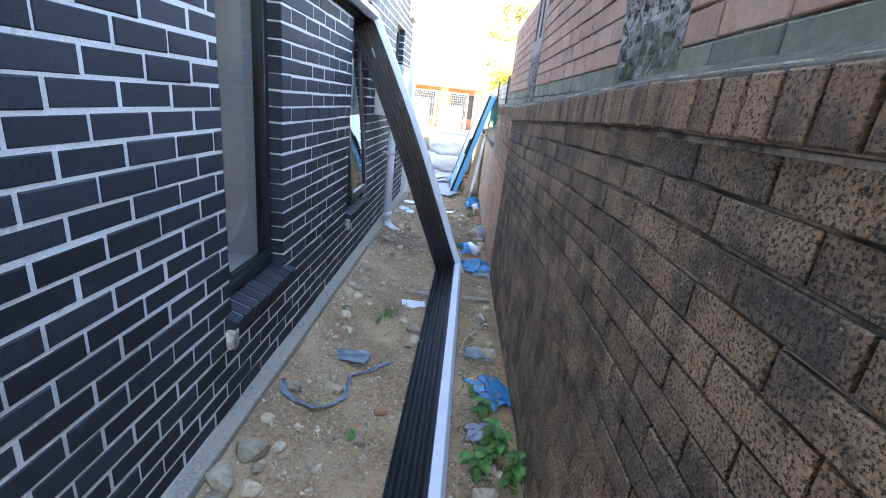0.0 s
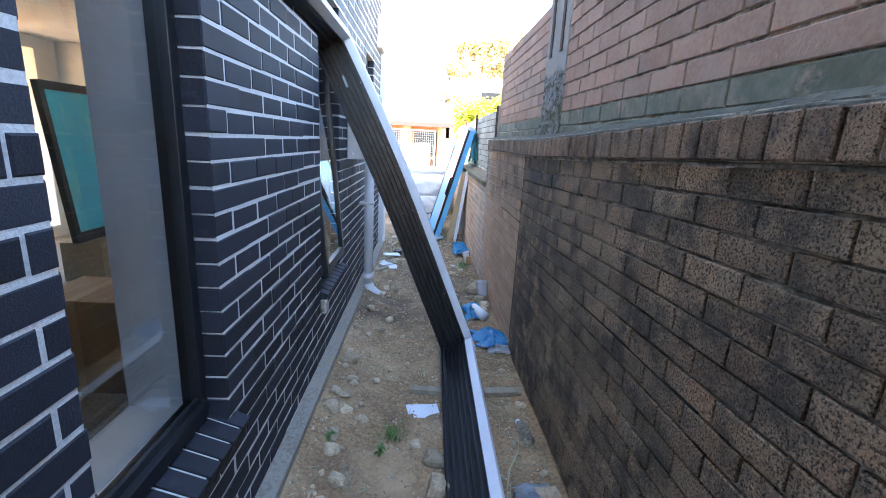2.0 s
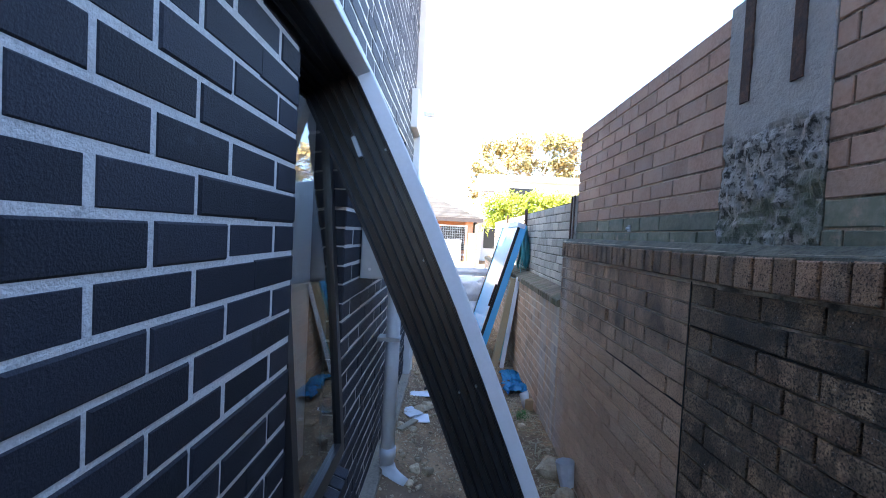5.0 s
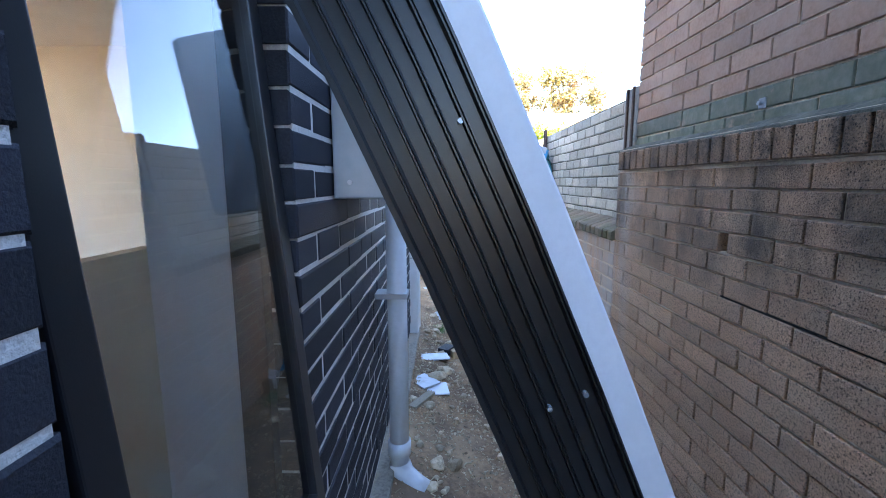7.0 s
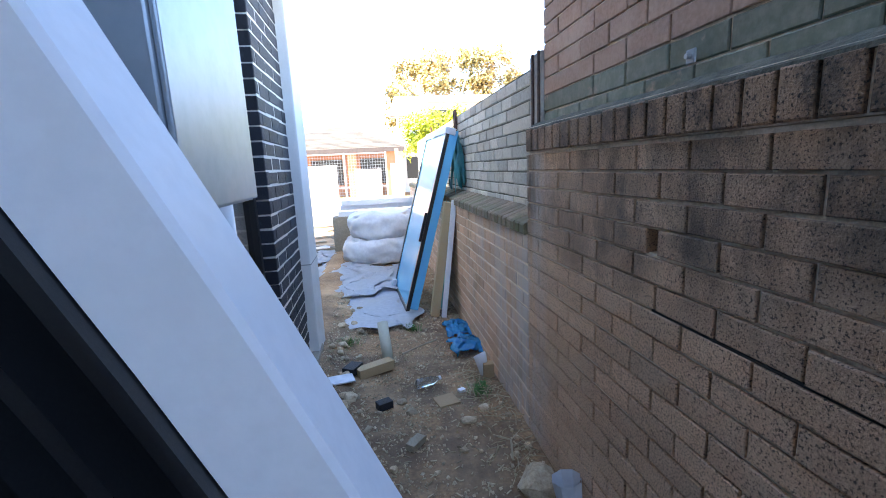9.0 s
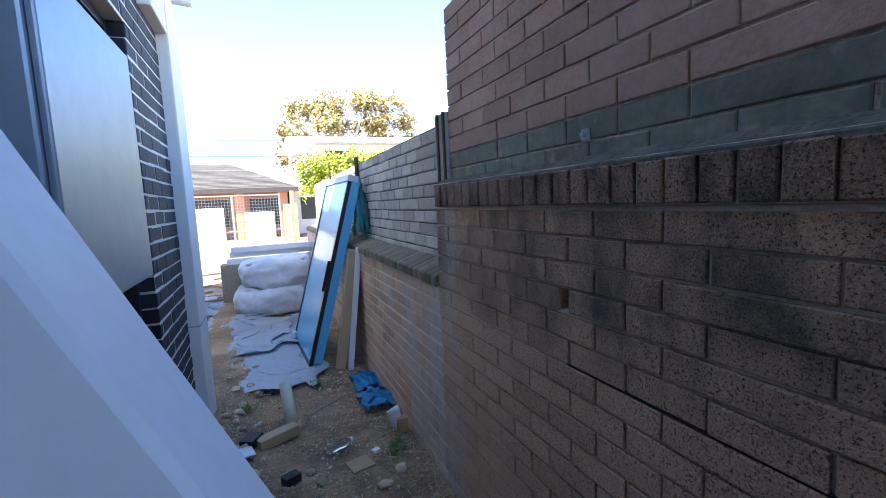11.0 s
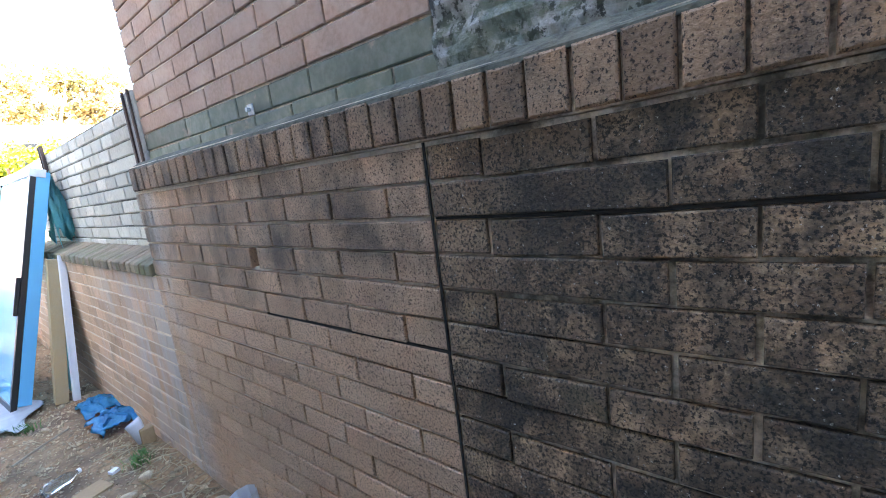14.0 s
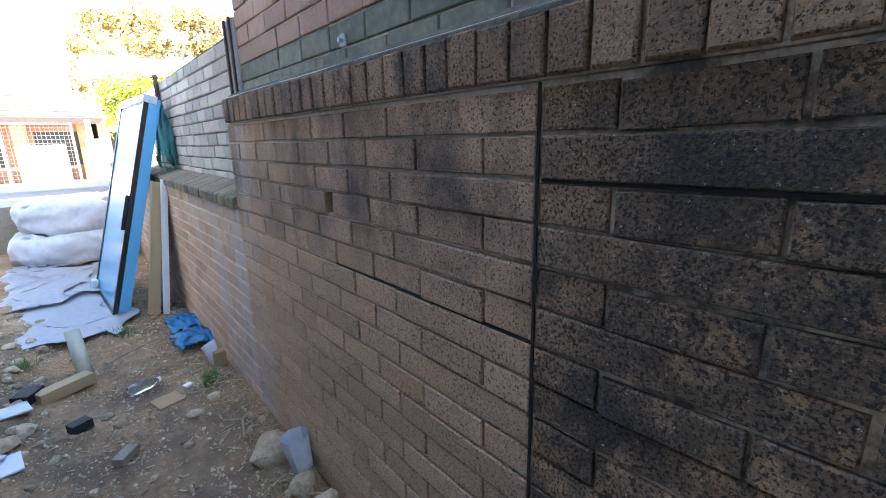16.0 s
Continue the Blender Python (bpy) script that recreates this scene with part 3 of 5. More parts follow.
def door_frame():
    f = thing("door_frame", (0.385, 4.50, 0.0), "large black sliding-door frame with white timber reveal leaning on the house", "door frame", turn=-0.6)
    lean = Matrix.Rotation(radians(-23.8), 4, "Y")      # local: z up the frame, x out of its face, y along it
    L, Ht = 5.2, 2.62
    D, Wt = 0.215, 0.058                              # black track depth, white reveal depth

    def bowed(p0, p1, bow):
        """Points along a slightly bowed member."""
        return [p0.lerp(p1, k / 8) + Vector((bow * math.sin(math.pi * (k / 8) ** 1.4), 0, 0)) for k in range(9)] if bow else [p0, p1]

    def member(name, p0, p1, inward, bow=0.0):
        """A ribbed member from p0 to p1 whose inner face looks along inward."""
        p0, p1, n = Vector(p0), Vector(p1), Vector(inward)
        q = Vector((1, 0, 0))
        bm = bmesh.new()
        sec = [(-D - Wt, -0.055), (-D - Wt, 0.02)]
        ribs = 6
        for k in range(ribs):
            a = -D - Wt + 0.010 + k * (D - 0.014) / ribs
            b = a + (D - 0.014) / ribs
            sec += [(a, 0.02), (a + 0.003, -0.002 - 0.008 * (k % 2)), (b - 0.008, -0.002 - 0.008 * (k % 2)), (b - 0.005, 0.014), (b - 0.002, 0.014)]
        sec += [(-Wt - 0.004, 0.022), (-Wt, 0.022), (-Wt, -0.055)]
        pts = bowed(p0, p1, bow)
        rings = [[bm.verts.new(lean @ (p + q * x + n * h)) for x, h in sec] for p in pts]
        m = len(sec)
        for a, b in zip(rings, rings[1:]):
            for k in range(m):
                bm.faces.new((a[k], a[(k + 1) % m], b[(k + 1) % m], b[k]))
        bm.faces.new(rings[0])
        bm.faces.new(rings[-1][::-1])
        bmesh.ops.recalc_face_normals(bm, faces=bm.faces)
        piece = part(name, bm, M_ALU, f, "black aluminium section with ribbed tracks")
        bm = bmesh.new()
        rings = [[bm.verts.new(lean @ (p + q * x + n * h)) for x, h in ((-Wt + 0.001, 0.012), (-0.004, 0.012), (0, 0.008), (0, -0.05), (-Wt + 0.001, -0.05))] for p in pts]
        for a, b in zip(rings, rings[1:]):
            for k in range(5):
                bm.faces.new((a[k], a[(k + 1) % 5], b[(k + 1) % 5], b[k]))
        bm.faces.new(rings[0])
        bm.faces.new(rings[-1][::-1])
        bmesh.ops.recalc_face_normals(bm, faces=bm.faces)
        part("reveal", bm, M_WHITEWOOD, f, "white primed timber reveal")
        return piece

    jamb = member("jamb", (0, 0.02, 0.0), (0, -0.06, Ht), (0, -1, 0), 0.036)
    member("jamb", (0, -L, 0.0), (0, -L, Ht), (0, 1, 0))
    member("sill", (0, -0.03, 0.145), (0, -L + 0.03, 0.145), (0, 0, 1))
    member("head", (0, 0.0, Ht - 0.02), (0, -L, Ht - 0.02), (0, 0, -1))
    for z, x in ((1.32, -Wt - 0.03), (1.32, -Wt - 0.1), (1.85, -Wt - 0.045), (0.6, -Wt - 0.045), (2.3, -Wt - 0.03)):
        part("screw", tube(bmesh.new(), [lean @ Vector((x + 0.032, -0.034, z)), lean @ Vector((x + 0.032, -0.047, z))], 0.005, 8), M_STEEL, jamb, "bright screw head")
    part("latch_plate", boxed(-Wt - 0.1, -Wt - 0.085, -0.09, -0.07, Ht - 0.32, Ht - 0.24, lean), M_STEEL, jamb, "small bright plate")
    return f


door_frame()

# ---- meter box and downpipe ----
mb = thing("meter_box", (HX, 5.07, 1.515), "pale grey steel meter box fixed to the brick wall", "meter box")
part("body", boxed(0.004, 0.285, 0.0, 0.49, 0, 0.53, bevel=0.006), M_STEEL, mb)
part("door", boxed(0.286, 0.298, 0.006, 0.484, 0.006, 0.524, bevel=0.004), M_STEEL, mb)
for y in (0.05, 0.7):
    part("screw", tube(bmesh.new(), [(0.04 + y * 0.3, 0.0, 0.05), (0.04 + y * 0.3, -0.006, 0.05)], 0.008, 8), M_PVC, mb)

dp = thing("downpipe", (-0.69, 5.78, 0), "white plastic downpipe running down the brick wall", "pipe")
part("pipe", tube(bmesh.new(), [(0, 0, 0.14), (0, 0, 1.60)], 0.048, 16), M_PVC, dp, smooth=True)
part("elbow", tube(bmesh.new(), [(0, 0, 0.22), (0, 0, 0.14), (0.02, -0.01, 0.09), (0.07, -0.03, 0.05), (0.13, -0.05, 0.02)], 0.056, 16), M_PVC, dp, smooth=True)
part("collar", tube(bmesh.new(), [(0, 0, 0.2), (0, 0, 0.27)], 0.058, 16), M_PVC, dp, smooth=True)
part("bracket", boxed(-0.1, 0.052, -0.055, 0.055, 1.02, 1.045), M_STEEL, dp)

# ---- more materials ----
M_WOOD = material("raw_timber", ((0.5, 0.36, 0.2), (0.4, 0.27, 0.14), (0.45, 0.33, 0.2)), 0.75, grain=60, blotch=4, bump=0.3, stretch=(6, 1, 6))
M_OLDWOOD = material("weathered_timber", ((0.33, 0.27, 0.19), (0.24, 0.19, 0.13), (0.38, 0.32, 0.24)), 0.85, grain=50, blotch=4, bump=0.5, stretch=(5, 1, 5))
M_BLUEPLASTIC = material("blue_plastic_film", ((0.02, 0.36, 0.66), (0.01, 0.26, 0.55), (0.06, 0.46, 0.74)), 0.25, grain=30, blotch=8, bump=0.3, spec=0.6)
M_TEALNET = material("teal_mesh", ((0.1, 0.45, 0.45), (0.07, 0.35, 0.36), (0.2, 0.55, 0.53)), 0.7, grain=150, blotch=6, bump=0.4)
M_SHEET = material("white_plastic_sheet", ((0.58, 0.6, 0.63), (0.48, 0.5, 0.54), (0.54, 0.54, 0.53)), 0.4, grain=20, blotch=4, bump=0.3, spec=0.5)
M_SHEETDIRT = stained(M_SHEET.copy(), (0.35, 0.27, 0.18), 5, 0.6, 0.78, (1, 1, 1), 0.7)
M_PAPER = material("white_paper", ((0.8, 0.82, 0.86), (0.76, 0.78, 0.82), (0.7, 0.7, 0.72)), 0.6, grain=80, blotch=5, bump=0.1)
M_STONE = stained(material("rubble", ((0.52, 0.39, 0.25), (0.34, 0.24, 0.15), (0.6, 0.49, 0.34)), 0.95, grain=70, blotch=12, bump=0.8, vary=0.4), (0.24, 0.14, 0.09), 9, 0.55, 0.7)
M_LEAF = material("weed_leaf", ((0.07, 0.18, 0.035), (0.1, 0.24, 0.05), (0.05, 0.13, 0.03)), 0.55, grain=60, blotch=14, bump=0.2, vary=0.35)
M_STRAW = material("dry_stalk", ((0.42, 0.33, 0.2), (0.3, 0.23, 0.14), (0.48, 0.4, 0.27)), 0.9, grain=40, blotch=6, bump=0, vary=0.4)
M_CLEAR = glass_material("clear_plastic", (0.8, 0.92, 1.0), 0.15)
M_CARD = material("brown_cardboard", ((0.4, 0.26, 0.14), (0.35, 0.22, 0.12), (0.42, 0.28, 0.16)), 0.8, grain=60, blotch=3, bump=0.15)
M_TAPE = material("grey_tape", ((0.33, 0.37, 0.4), (0.45, 0.5, 0.55), (0.2, 0.23, 0.26)), 0.35, grain=20, blotch=12, bump=0.3)
M_EUCA = material("gum_leaves", ((0.44, 0.34, 0.13), (0.3, 0.28, 0.12), (0.52, 0.36, 0.17)), 0.7, grain=2, blotch=0.5, bump=0, vary=0.4)
M_BUSH = material("yellow_green_hedge", ((0.3, 0.36, 0.03), (0.2, 0.28, 0.025), (0.4, 0.42, 0.05)), 0.7, grain=2, blotch=0.8, bump=0, vary=0.4)
M_BARK = material("pale_bark", ((0.4, 0.35, 0.29), (0.28, 0.24, 0.2), (0.46, 0.42, 0.36)), 0.9, grain=8, blotch=1, bump=0.3)
M_TILE = material("grey_roof_tile", ((0.2, 0.185, 0.175), (0.15, 0.14, 0.13), (0.24, 0.22, 0.21)), 0.8, grain=8, blotch=1, bump=0.3, vary=0.25)
M_ORANGE = material("orange_brick", ((0.42, 0.2, 0.11), (0.35, 0.16, 0.09), (0.46, 0.24, 0.14)), 0.9, grain=12, blotch=1.5, bump=0.2, vary=0.2)
M_DARKTRIM = material("dark_trim", ((0.06, 0.05, 0.05), (0.05, 0.04, 0.04), (0.07, 0.06, 0.055)), 0.6, grain=8, bump=0.1)
M_ROAD = material("pale_road", ((0.32, 0.31, 0.29), (0.27, 0.26, 0.24), (0.36, 0.34, 0.32)), 0.9, grain=20, blotch=0.6, bump=0.2)
M_FILM = bpy.data.materials.new("blue_film_glass")
M_FILM.use_nodes = True
_b = M_FILM.node_tree.nodes["Principled BSDF"]
_b.inputs["Base Color"].default_value, _b.inputs["Roughness"].default_value, _b.inputs["Coat Weight"].default_value = (0.1, 0.45, 0.72, 1), 0.2, 0.3
M_PANEL = stained(material("teal_film", ((0.01, 0.5, 0.68), (0.02, 0.56, 0.72), (0.01, 0.4, 0.6)), 0.3, grain=4, blotch=2, bump=0.05), (0.1, 0.6, 0.65), 3, 0.5, 0.6, (1, 1, 0.2))
M_PANEL.node_tree.nodes["Principled BSDF"].inputs["Transmission Weight"].default_value = 0.3

# ---- loose things ----


def crumple(name, at, size, mat, label, category, seed, flat=0.35, res=22, turn=0.0):
    """A crumpled sheet or bag: a folded grid with ridges."""
    r = random.Random(seed)
    bm = bmesh.new()
    o = Vector((r.random() * 50, r.random() * 50, 0))
    grid = []
    for j in range(res):
        row = []
        for i in range(res):
            u, v = i / (res - 1) * 2 - 1, j / (res - 1) * 2 - 1
            edge = max(0.0, 1 - (u * u + v * v) * (0.55 + 0.25 * noise.noise(Vector((u * 2, v * 2, 9)) + o)))
            p = Vector((u * size[0] / 2, v * size[1] / 2, 0)) + Vector((noise.noise(Vector((u * 2.2, v * 2.2, 0)) + o), noise.noise(Vector((u * 2.2, v * 2.2, 7)) + o), 0)) * 0.25 * min(size[0], size[1])
            ridge = 1 - abs(noise.noise(Vector((u * 3.2, v * 3.2, 1)) + o)) * 1.9
            p.z = size[2] * (edge * (0.45 + 0.55 * ridge * (1 - flat)) + 0.12 * noise.noise(Vector((u * 9, v * 9, 2)) + o) * (1 - flat)) + 0.005
            row.append(bm.verts.new(p))
        grid.append(row)
    for j in range(res - 1):
        for i in range(res - 1):
            bm.faces.new((grid[j][i], grid[j][i + 1], grid[j + 1][i + 1], grid[j + 1][i]))
    bmesh.ops.solidify(bm, geom=bm.faces[:], thickness=0.002)
    ob = mesh_object(name, bm, mat, True)
    z = max(ground_height(at[0], at[1]), 0) if len(at) == 2 else at[2]
    ob.matrix_basis = pose(at[0], at[1], z, 0, 0, turn)
    return tagged(ob, label, category)


def stone_mesh(seed, rough=0.35):
    r = random.Random(seed)
    bm = bmesh.new()
    bmesh.ops.create_icosphere(bm, subdivisions=2, radius=0.5)
    o = Vector((r.random() * 99, r.random() * 99, r.random() * 99))
    for v in bm.verts:
        v.co *= 1 + rough * noise.noise(v.co * 2.3 + o) + 0.12 * noise.noise(v.co * 7 + o)
        for n in ((0.9, 0.2, 0.3), (-0.4, 0.8, 0.2), (-0.5, -0.6, 0.5), (0, 0, 1)):
            d = v.co.dot(Vector(n).normalized()) - 0.36
            if d > 0:
                v.co -= Vector(n).normalized() * d
    me = bpy.data.meshes.new("stone")
    bm.to_mesh(me)
    bm.free()
    me.materials.append(M_STONE)
    return me


STONES = [stone_mesh(k) for k in range(7)]


def stone(x, y, size, seed, label="broken pale sandstone lump lying on the soil", sink=0.25, mat=None):
    r = random.Random(seed)
    ob = new("stone", STONES[seed % 7])
    s = (size * r.uniform(0.8, 1.4), size * r.uniform(0.7, 1.1), size * r.uniform(0.5, 0.8))
    ob.matrix_basis = pose(x, y, ground_height(x, y) + s[2] * (0.5 - sink), r.uniform(-15, 15), r.uniform(-15, 15), r.uniform(0, 360)) @ Matrix.Diagonal((*s, 1))
    return tagged(ob, label, "stone", "rubble stones on the soil")


r3 = random.Random(11)
BIG = [(0.0, 3.2, 0.12), (0.02, 3.0, 0.15), (-0.1, 3.33, 0.07), (-0.42, 2.35, 0.09), (-0.5, 3.0, 0.11), (-0.56, 3.2, 0.09), (-0.6, 1.75, 0.13), (-0.66, 1.55, 0.16), (0.57, 2.95, 0.13), (0.6, 3.75, 0.09), (0.55, 5.45, 0.13), (0.56, 5.78, 0.15), (0.53, 6.08, 0.22), (0.58, 5.6, 0.13), (0.5, 1.7, 0.14), (0.3, 6.7, 0.08), (0.42, 6.8, 0.09), (-0.5, 5.9, 0.09), (-0.45, 7.1, 0.12), (-0.1, 7.05, 0.07), (-0.52, 6.95, 0.12), (-0.05, 6.9, 0.08), (-0.33, 6.75, 0.06), (-0.62, 4.2, 0.11), (-0.58, 3.75, 0.09), (-0.63, 3.55, 0.12), (-0.55, 4.7, 0.07), (-0.6, 5.25, 0.1), (-0.15, 1.95, 0.08), (-0.33, 1.75, 0.07)]
for k, (x, y, s) in enumerate(BIG):
    stone(x, y, s, k)
for k in range(300):
    y = 0.9 + 8.6 * r3.random()
    side = r3.random()
    x = r3.uniform(-0.68, -0.38) if side < 0.45 else (r3.uniform(0.42, 0.6) if side < 0.7 else r3.uniform(-0.4, 0.4))
    stone(x, y, r3.choice((0.025, 0.03, 0.04, 0.055, 0.07, 0.09) if side < 0.45 else (0.02, 0.025, 0.03, 0.04, 0.055)), 40 + k, "small rubble stone half buried in the soil")


def gravel():
    """Small chips of stone all over the soil, one mesh."""
    r = random.Random(5)
    verts, faces = [], []
    for k in range(16000):
        y = 0.8 + 10.5 * r.random() ** 0.9
        x = r.uniform(-0.72, 0.62)
        dens = noise.noise(Vector((x * 1.4, y * 1.4, 4)))
        if dens < -0.12 and r.random() < 0.7:
            continue
        s = r.choice((0.004, 0.005, 0.006, 0.008, 0.011, 0.015))
        a = r.uniform(0, 6.28)
        n = len(verts)
        z = ground_height(x, y)
        ca, sa = math.cos(a) * s, math.sin(a) * s
        h = r.uniform(0.5, 1.0) * s
        for px, py, pz in ((1, 0.3, -0.3), (-0.2, 1, -0.3), (-1, -0.2, -0.3), (0.2, -0.9, -0.3), (0.4, 0.2, 1), (-0.4, -0.1, 0.8)):
            j = r.uniform(0.75, 1.25)
            verts.append((x + (px * ca - py * sa) * j, y + (px * sa + py * ca) * j, z + pz * h))
        faces += [(n, n + 1, n + 4), (n + 1, n + 5, n + 4), (n + 1, n + 2, n + 5), (n + 2, n + 3, n + 5), (n + 3, n + 4, n + 5), (n + 3, n, n + 4)]
    g = new("gravel", raw_mesh("gravel", verts, faces, M_STONE))
    tagged(g, "loose stone chips and grit over the soil", "gravel", kind="stuff")


gravel()


def wood_chips():
    """Flat splinters of timber and bark over the soil, one mesh."""
    r = random.Random(21)
    verts, faces = [], []
    for k in range(2600):
        x, y = r.uniform(-0.7, 0.6), r.uniform(3.6, 9.2) if r.random() < 0.8 else r.uniform(1.2, 3.6)
        z = ground_height(x, y) + 0.003
        a, l, w = r.uniform(0, 6.28), r.uniform(0.012, 0.045), r.uniform(0.003, 0.009)
        ux, uy = math.cos(a) * l / 2, math.sin(a) * l / 2
        vx, vy = -math.sin(a) * w / 2, math.cos(a) * w / 2
        n, tip = len(verts), r.uniform(-0.002, 0.01)
        for h in (0.0, 0.003):
            verts += [(x - ux - vx, y - uy - vy, z + h), (x + ux - vx * 0.5, y + uy - vy * 0.5, z + h + tip), (x + ux * 0.8 + vx, y + uy * 0.8 + vy, z + h + tip), (x - ux * 0.9 + vx, y - uy * 0.9 + vy, z + h)]
        faces += [(n + 4, n + 5, n + 6, n + 7), (n, n + 1, n + 5, n + 4), (n + 1, n + 2, n + 6, n + 5), (n + 2, n + 3, n + 7, n + 6), (n + 3, n, n + 4, n + 7)]
    tagged(new("wood_chips", raw_mesh("wood_chips", verts, faces, M_STRAW)), "pale timber splinters and bark over the soil", "wood chips", kind="stuff")


wood_chips()


def straw():
    r = random.Random(8)
    verts, faces = [], []
    for k in range(420):
        x, y = r.uniform(0.36, 0.62), r.uniform(1.4, 7.5)
        z = ground_height(x, y) + 0.004
        a, l = r.uniform(0, 3.14), r.uniform(0.04, 0.2)
        n = len(verts)
        dx, dy = math.cos(a) * l / 2, math.sin(a) * l / 2
        ox, oy = -math.sin(a) * 0.0022, math.cos(a) * 0.0022
        lift = r.uniform(0, 0.03)
        bend = r.uniform(-0.02, 0.02)
        for t in (-1, 0, 1):
            bx, by = (bend * math.sin(a), -bend * math.cos(a)) if t == 0 else (0, 0)
            zz = z + (lift if t else lift * 1.4)
            verts += [(x + dx * t + ox + bx, y + dy * t + oy + by, zz), (x + dx * t - ox + bx, y + dy * t - oy + by, zz), (x + dx * t + bx, y + dy * t + by, zz + 0.004)]
        for s in (0, 3):
            for i in range(3):
                j = (i + 1) % 3
                faces.append((n + s + i, n + s + j, n + s + 3 + j, n + s + 3 + i))
    tagged(new("dry_grass", raw_mesh("dry_grass", verts, faces, M_STRAW)), "dead dry stalks lying along the wall foot", "dry grass", kind="stuff")


straw()


def leaf_bm(bm, base, direction, length, width, droop):
    d = Vector(direction).normalized()
    side = d.cross(Vector((0, 0, 1))).normalized()
    prev = None
    steps = 5
    for k in range(steps + 1):
        t = k / steps
        w = width * math.sin(math.pi * min(1, t * 0.94 + 0.06)) ** 0.8 * (1.15 - 0.4 * t)
        c = Vector(base) + d * length * t + Vector((0, 0, -droop * t * t * length))
        cur = (bm.verts.new(c - side * w + Vector((0, 0, w * 0.3))), bm.verts.new(c), bm.verts.new(c + side * w + Vector((0, 0, w * 0.3))))
        if prev:
            bm.faces.new((prev[0], prev[1], cur[1], cur[0]))
            bm.faces.new((prev[1], prev[2], cur[2], cur[1]))
        prev = cur


def weed(x, y, height, leaves, seed, label="green leafy weed growing at the wall foot", leaf=0.06):
    r = random.Random(seed)
    w = thing("weed", (x, y, ground_height(x, y)), label, "weed", "green weeds in the soil")
    stems = max(1, leaves // 12)
    for s in range(stems):
        a0 = r.uniform(0, 6.28)
        top = Vector((math.cos(a0) * height * 0.45 * r.random(), math.sin(a0) * height * 0.45 * r.random(), height * r.uniform(0.7, 1.0)))
        part("stem", tube(bmesh.new(), [(0, 0, -0.01), top * 0.5 + Vector((0.01, 0, 0.01)), top], [0.004, 0.003, 0.0015], 6), M_LEAF, w)
        for k in range(leaves // stems):
            t = r.uniform(0.2, 1.0)
            a = k * 2.4 + r.uniform(-0.4, 0.4)
            bm = bmesh.new()
            leaf_bm(bm, top * t, (math.cos(a), math.sin(a), r.uniform(0.1, 0.7)), leaf * r.uniform(0.7, 1.3), leaf * 0.33, r.uniform(0.3, 0.8))
            part("leaf", bm, M_LEAF, w)
    return w


for k, (x, y, h, n) in enumerate(((0.55, 1.98, 0.24, 40), (0.47, 1.85, 0.18, 26), (0.6, 1.8, 0.22, 30), (0.5, 2.25, 0.14, 20), (0.44, 2.45, 0.1, 12), (-0.45, 1.45, 0.06, 12), (-0.2, 2.0, 0.05, 10), (-0.58, 3.3, 0.07, 10), (-0.3, 3.25, 0.07, 8), (0.44, 7.05, 0.06, 14), (0.5, 7.12, 0.07, 14))):
    weed(x, y, h, n, k, leaf=0.07 if h > 0.12 else 0.035)


def grass_tuft(x, y, seed):
    r = random.Random(seed)
    bm = bmesh.new()
    for k in range(70):
        a, l = r.uniform(0, 6.28), r.uniform(0.04, 0.1)
        b = Vector((r.gauss(0, 0.04), r.gauss(0, 0.04), 0))
        tip = b + Vector((math.cos(a) * l * 0.6, math.sin(a) * l * 0.6, l * 0.8))
        sx = Vector((-math.sin(a), math.cos(a), 0)) * 0.002
        v = [bm.verts.new(p) for p in (b - sx, b + sx, b.lerp(tip, 0.6) + sx + Vector((0, 0, 0.01)), b.lerp(tip, 0.6) - sx + Vector((0, 0, 0.01)), tip)]
        bm.faces.new((v[0], v[1], v[2], v[3]))
        bm.faces.new((v[3], v[2], v[4]))
    g = mesh_object("grass_tuft", bm, M_LEAF)
    g.location = (x, y, ground_height(x, y))
    tagged(g, "small tuft of green grass in the soil", "grass", kind="stuff")


for k, (x, y) in enumerate(((0.45, 7.05), (-0.25, 3.4), (-0.5, 8.1), (0.1, 8.4), (0.3, 5.5))):
    grass_tuft(x, y, k)

# plastics and rags
crumple("plastic_sheet", (0.58, 2.5), (0.22, 0.3, 0.06), M_BLUEPLASTIC, "folded blue plastic sheet lying by the wall foot", "plastic sheet", 1, 0.8, turn=20)
crumple("blue_rag", (0.53, 4.72), (0.3, 0.34, 0.11), M_BLUEPLASTIC, "crumpled blue plastic bag on the soil by the wall", "plastic bag", 2)
crumple("blue_rag", (0.44, 5.35), (0.2, 0.42, 0.12), M_BLUEPLASTIC, "crumpled blue plastic bag on the soil by the wall", "plastic bag", 3)
crumple("blue_rag", (0.52, 7.85), (0.28, 0.34, 0.13), M_BLUEPLASTIC, "crumpled bright blue plastic bag at the wall foot", "plastic bag", 4)
crumple("blue_rag", (0.52, 8.3), (0.24, 0.4, 0.1), M_BLUEPLASTIC, "crumpled bright blue plastic bag at the wall foot", "plastic bag", 5)
crumple("clear_wrap", (0.58, 4.55), (0.2, 0.2, 0.06), M_SHEET, "crumpled pale plastic wrap beside a blue bag", "plastic wrap", 6)
crumple("clear_wrap", (0.5, 2.95), (0.2, 0.16, 0.03), M_TAPE, "scrap of grey plastic wrap on dry stalks", "plastic wrap", 7)
crumple("clear_wrap", (-0.42, 2.72), (0.34, 0.14, 0.03), M_TAPE, "scrap of grey plastic tape on the soil", "plastic wrap", 8)
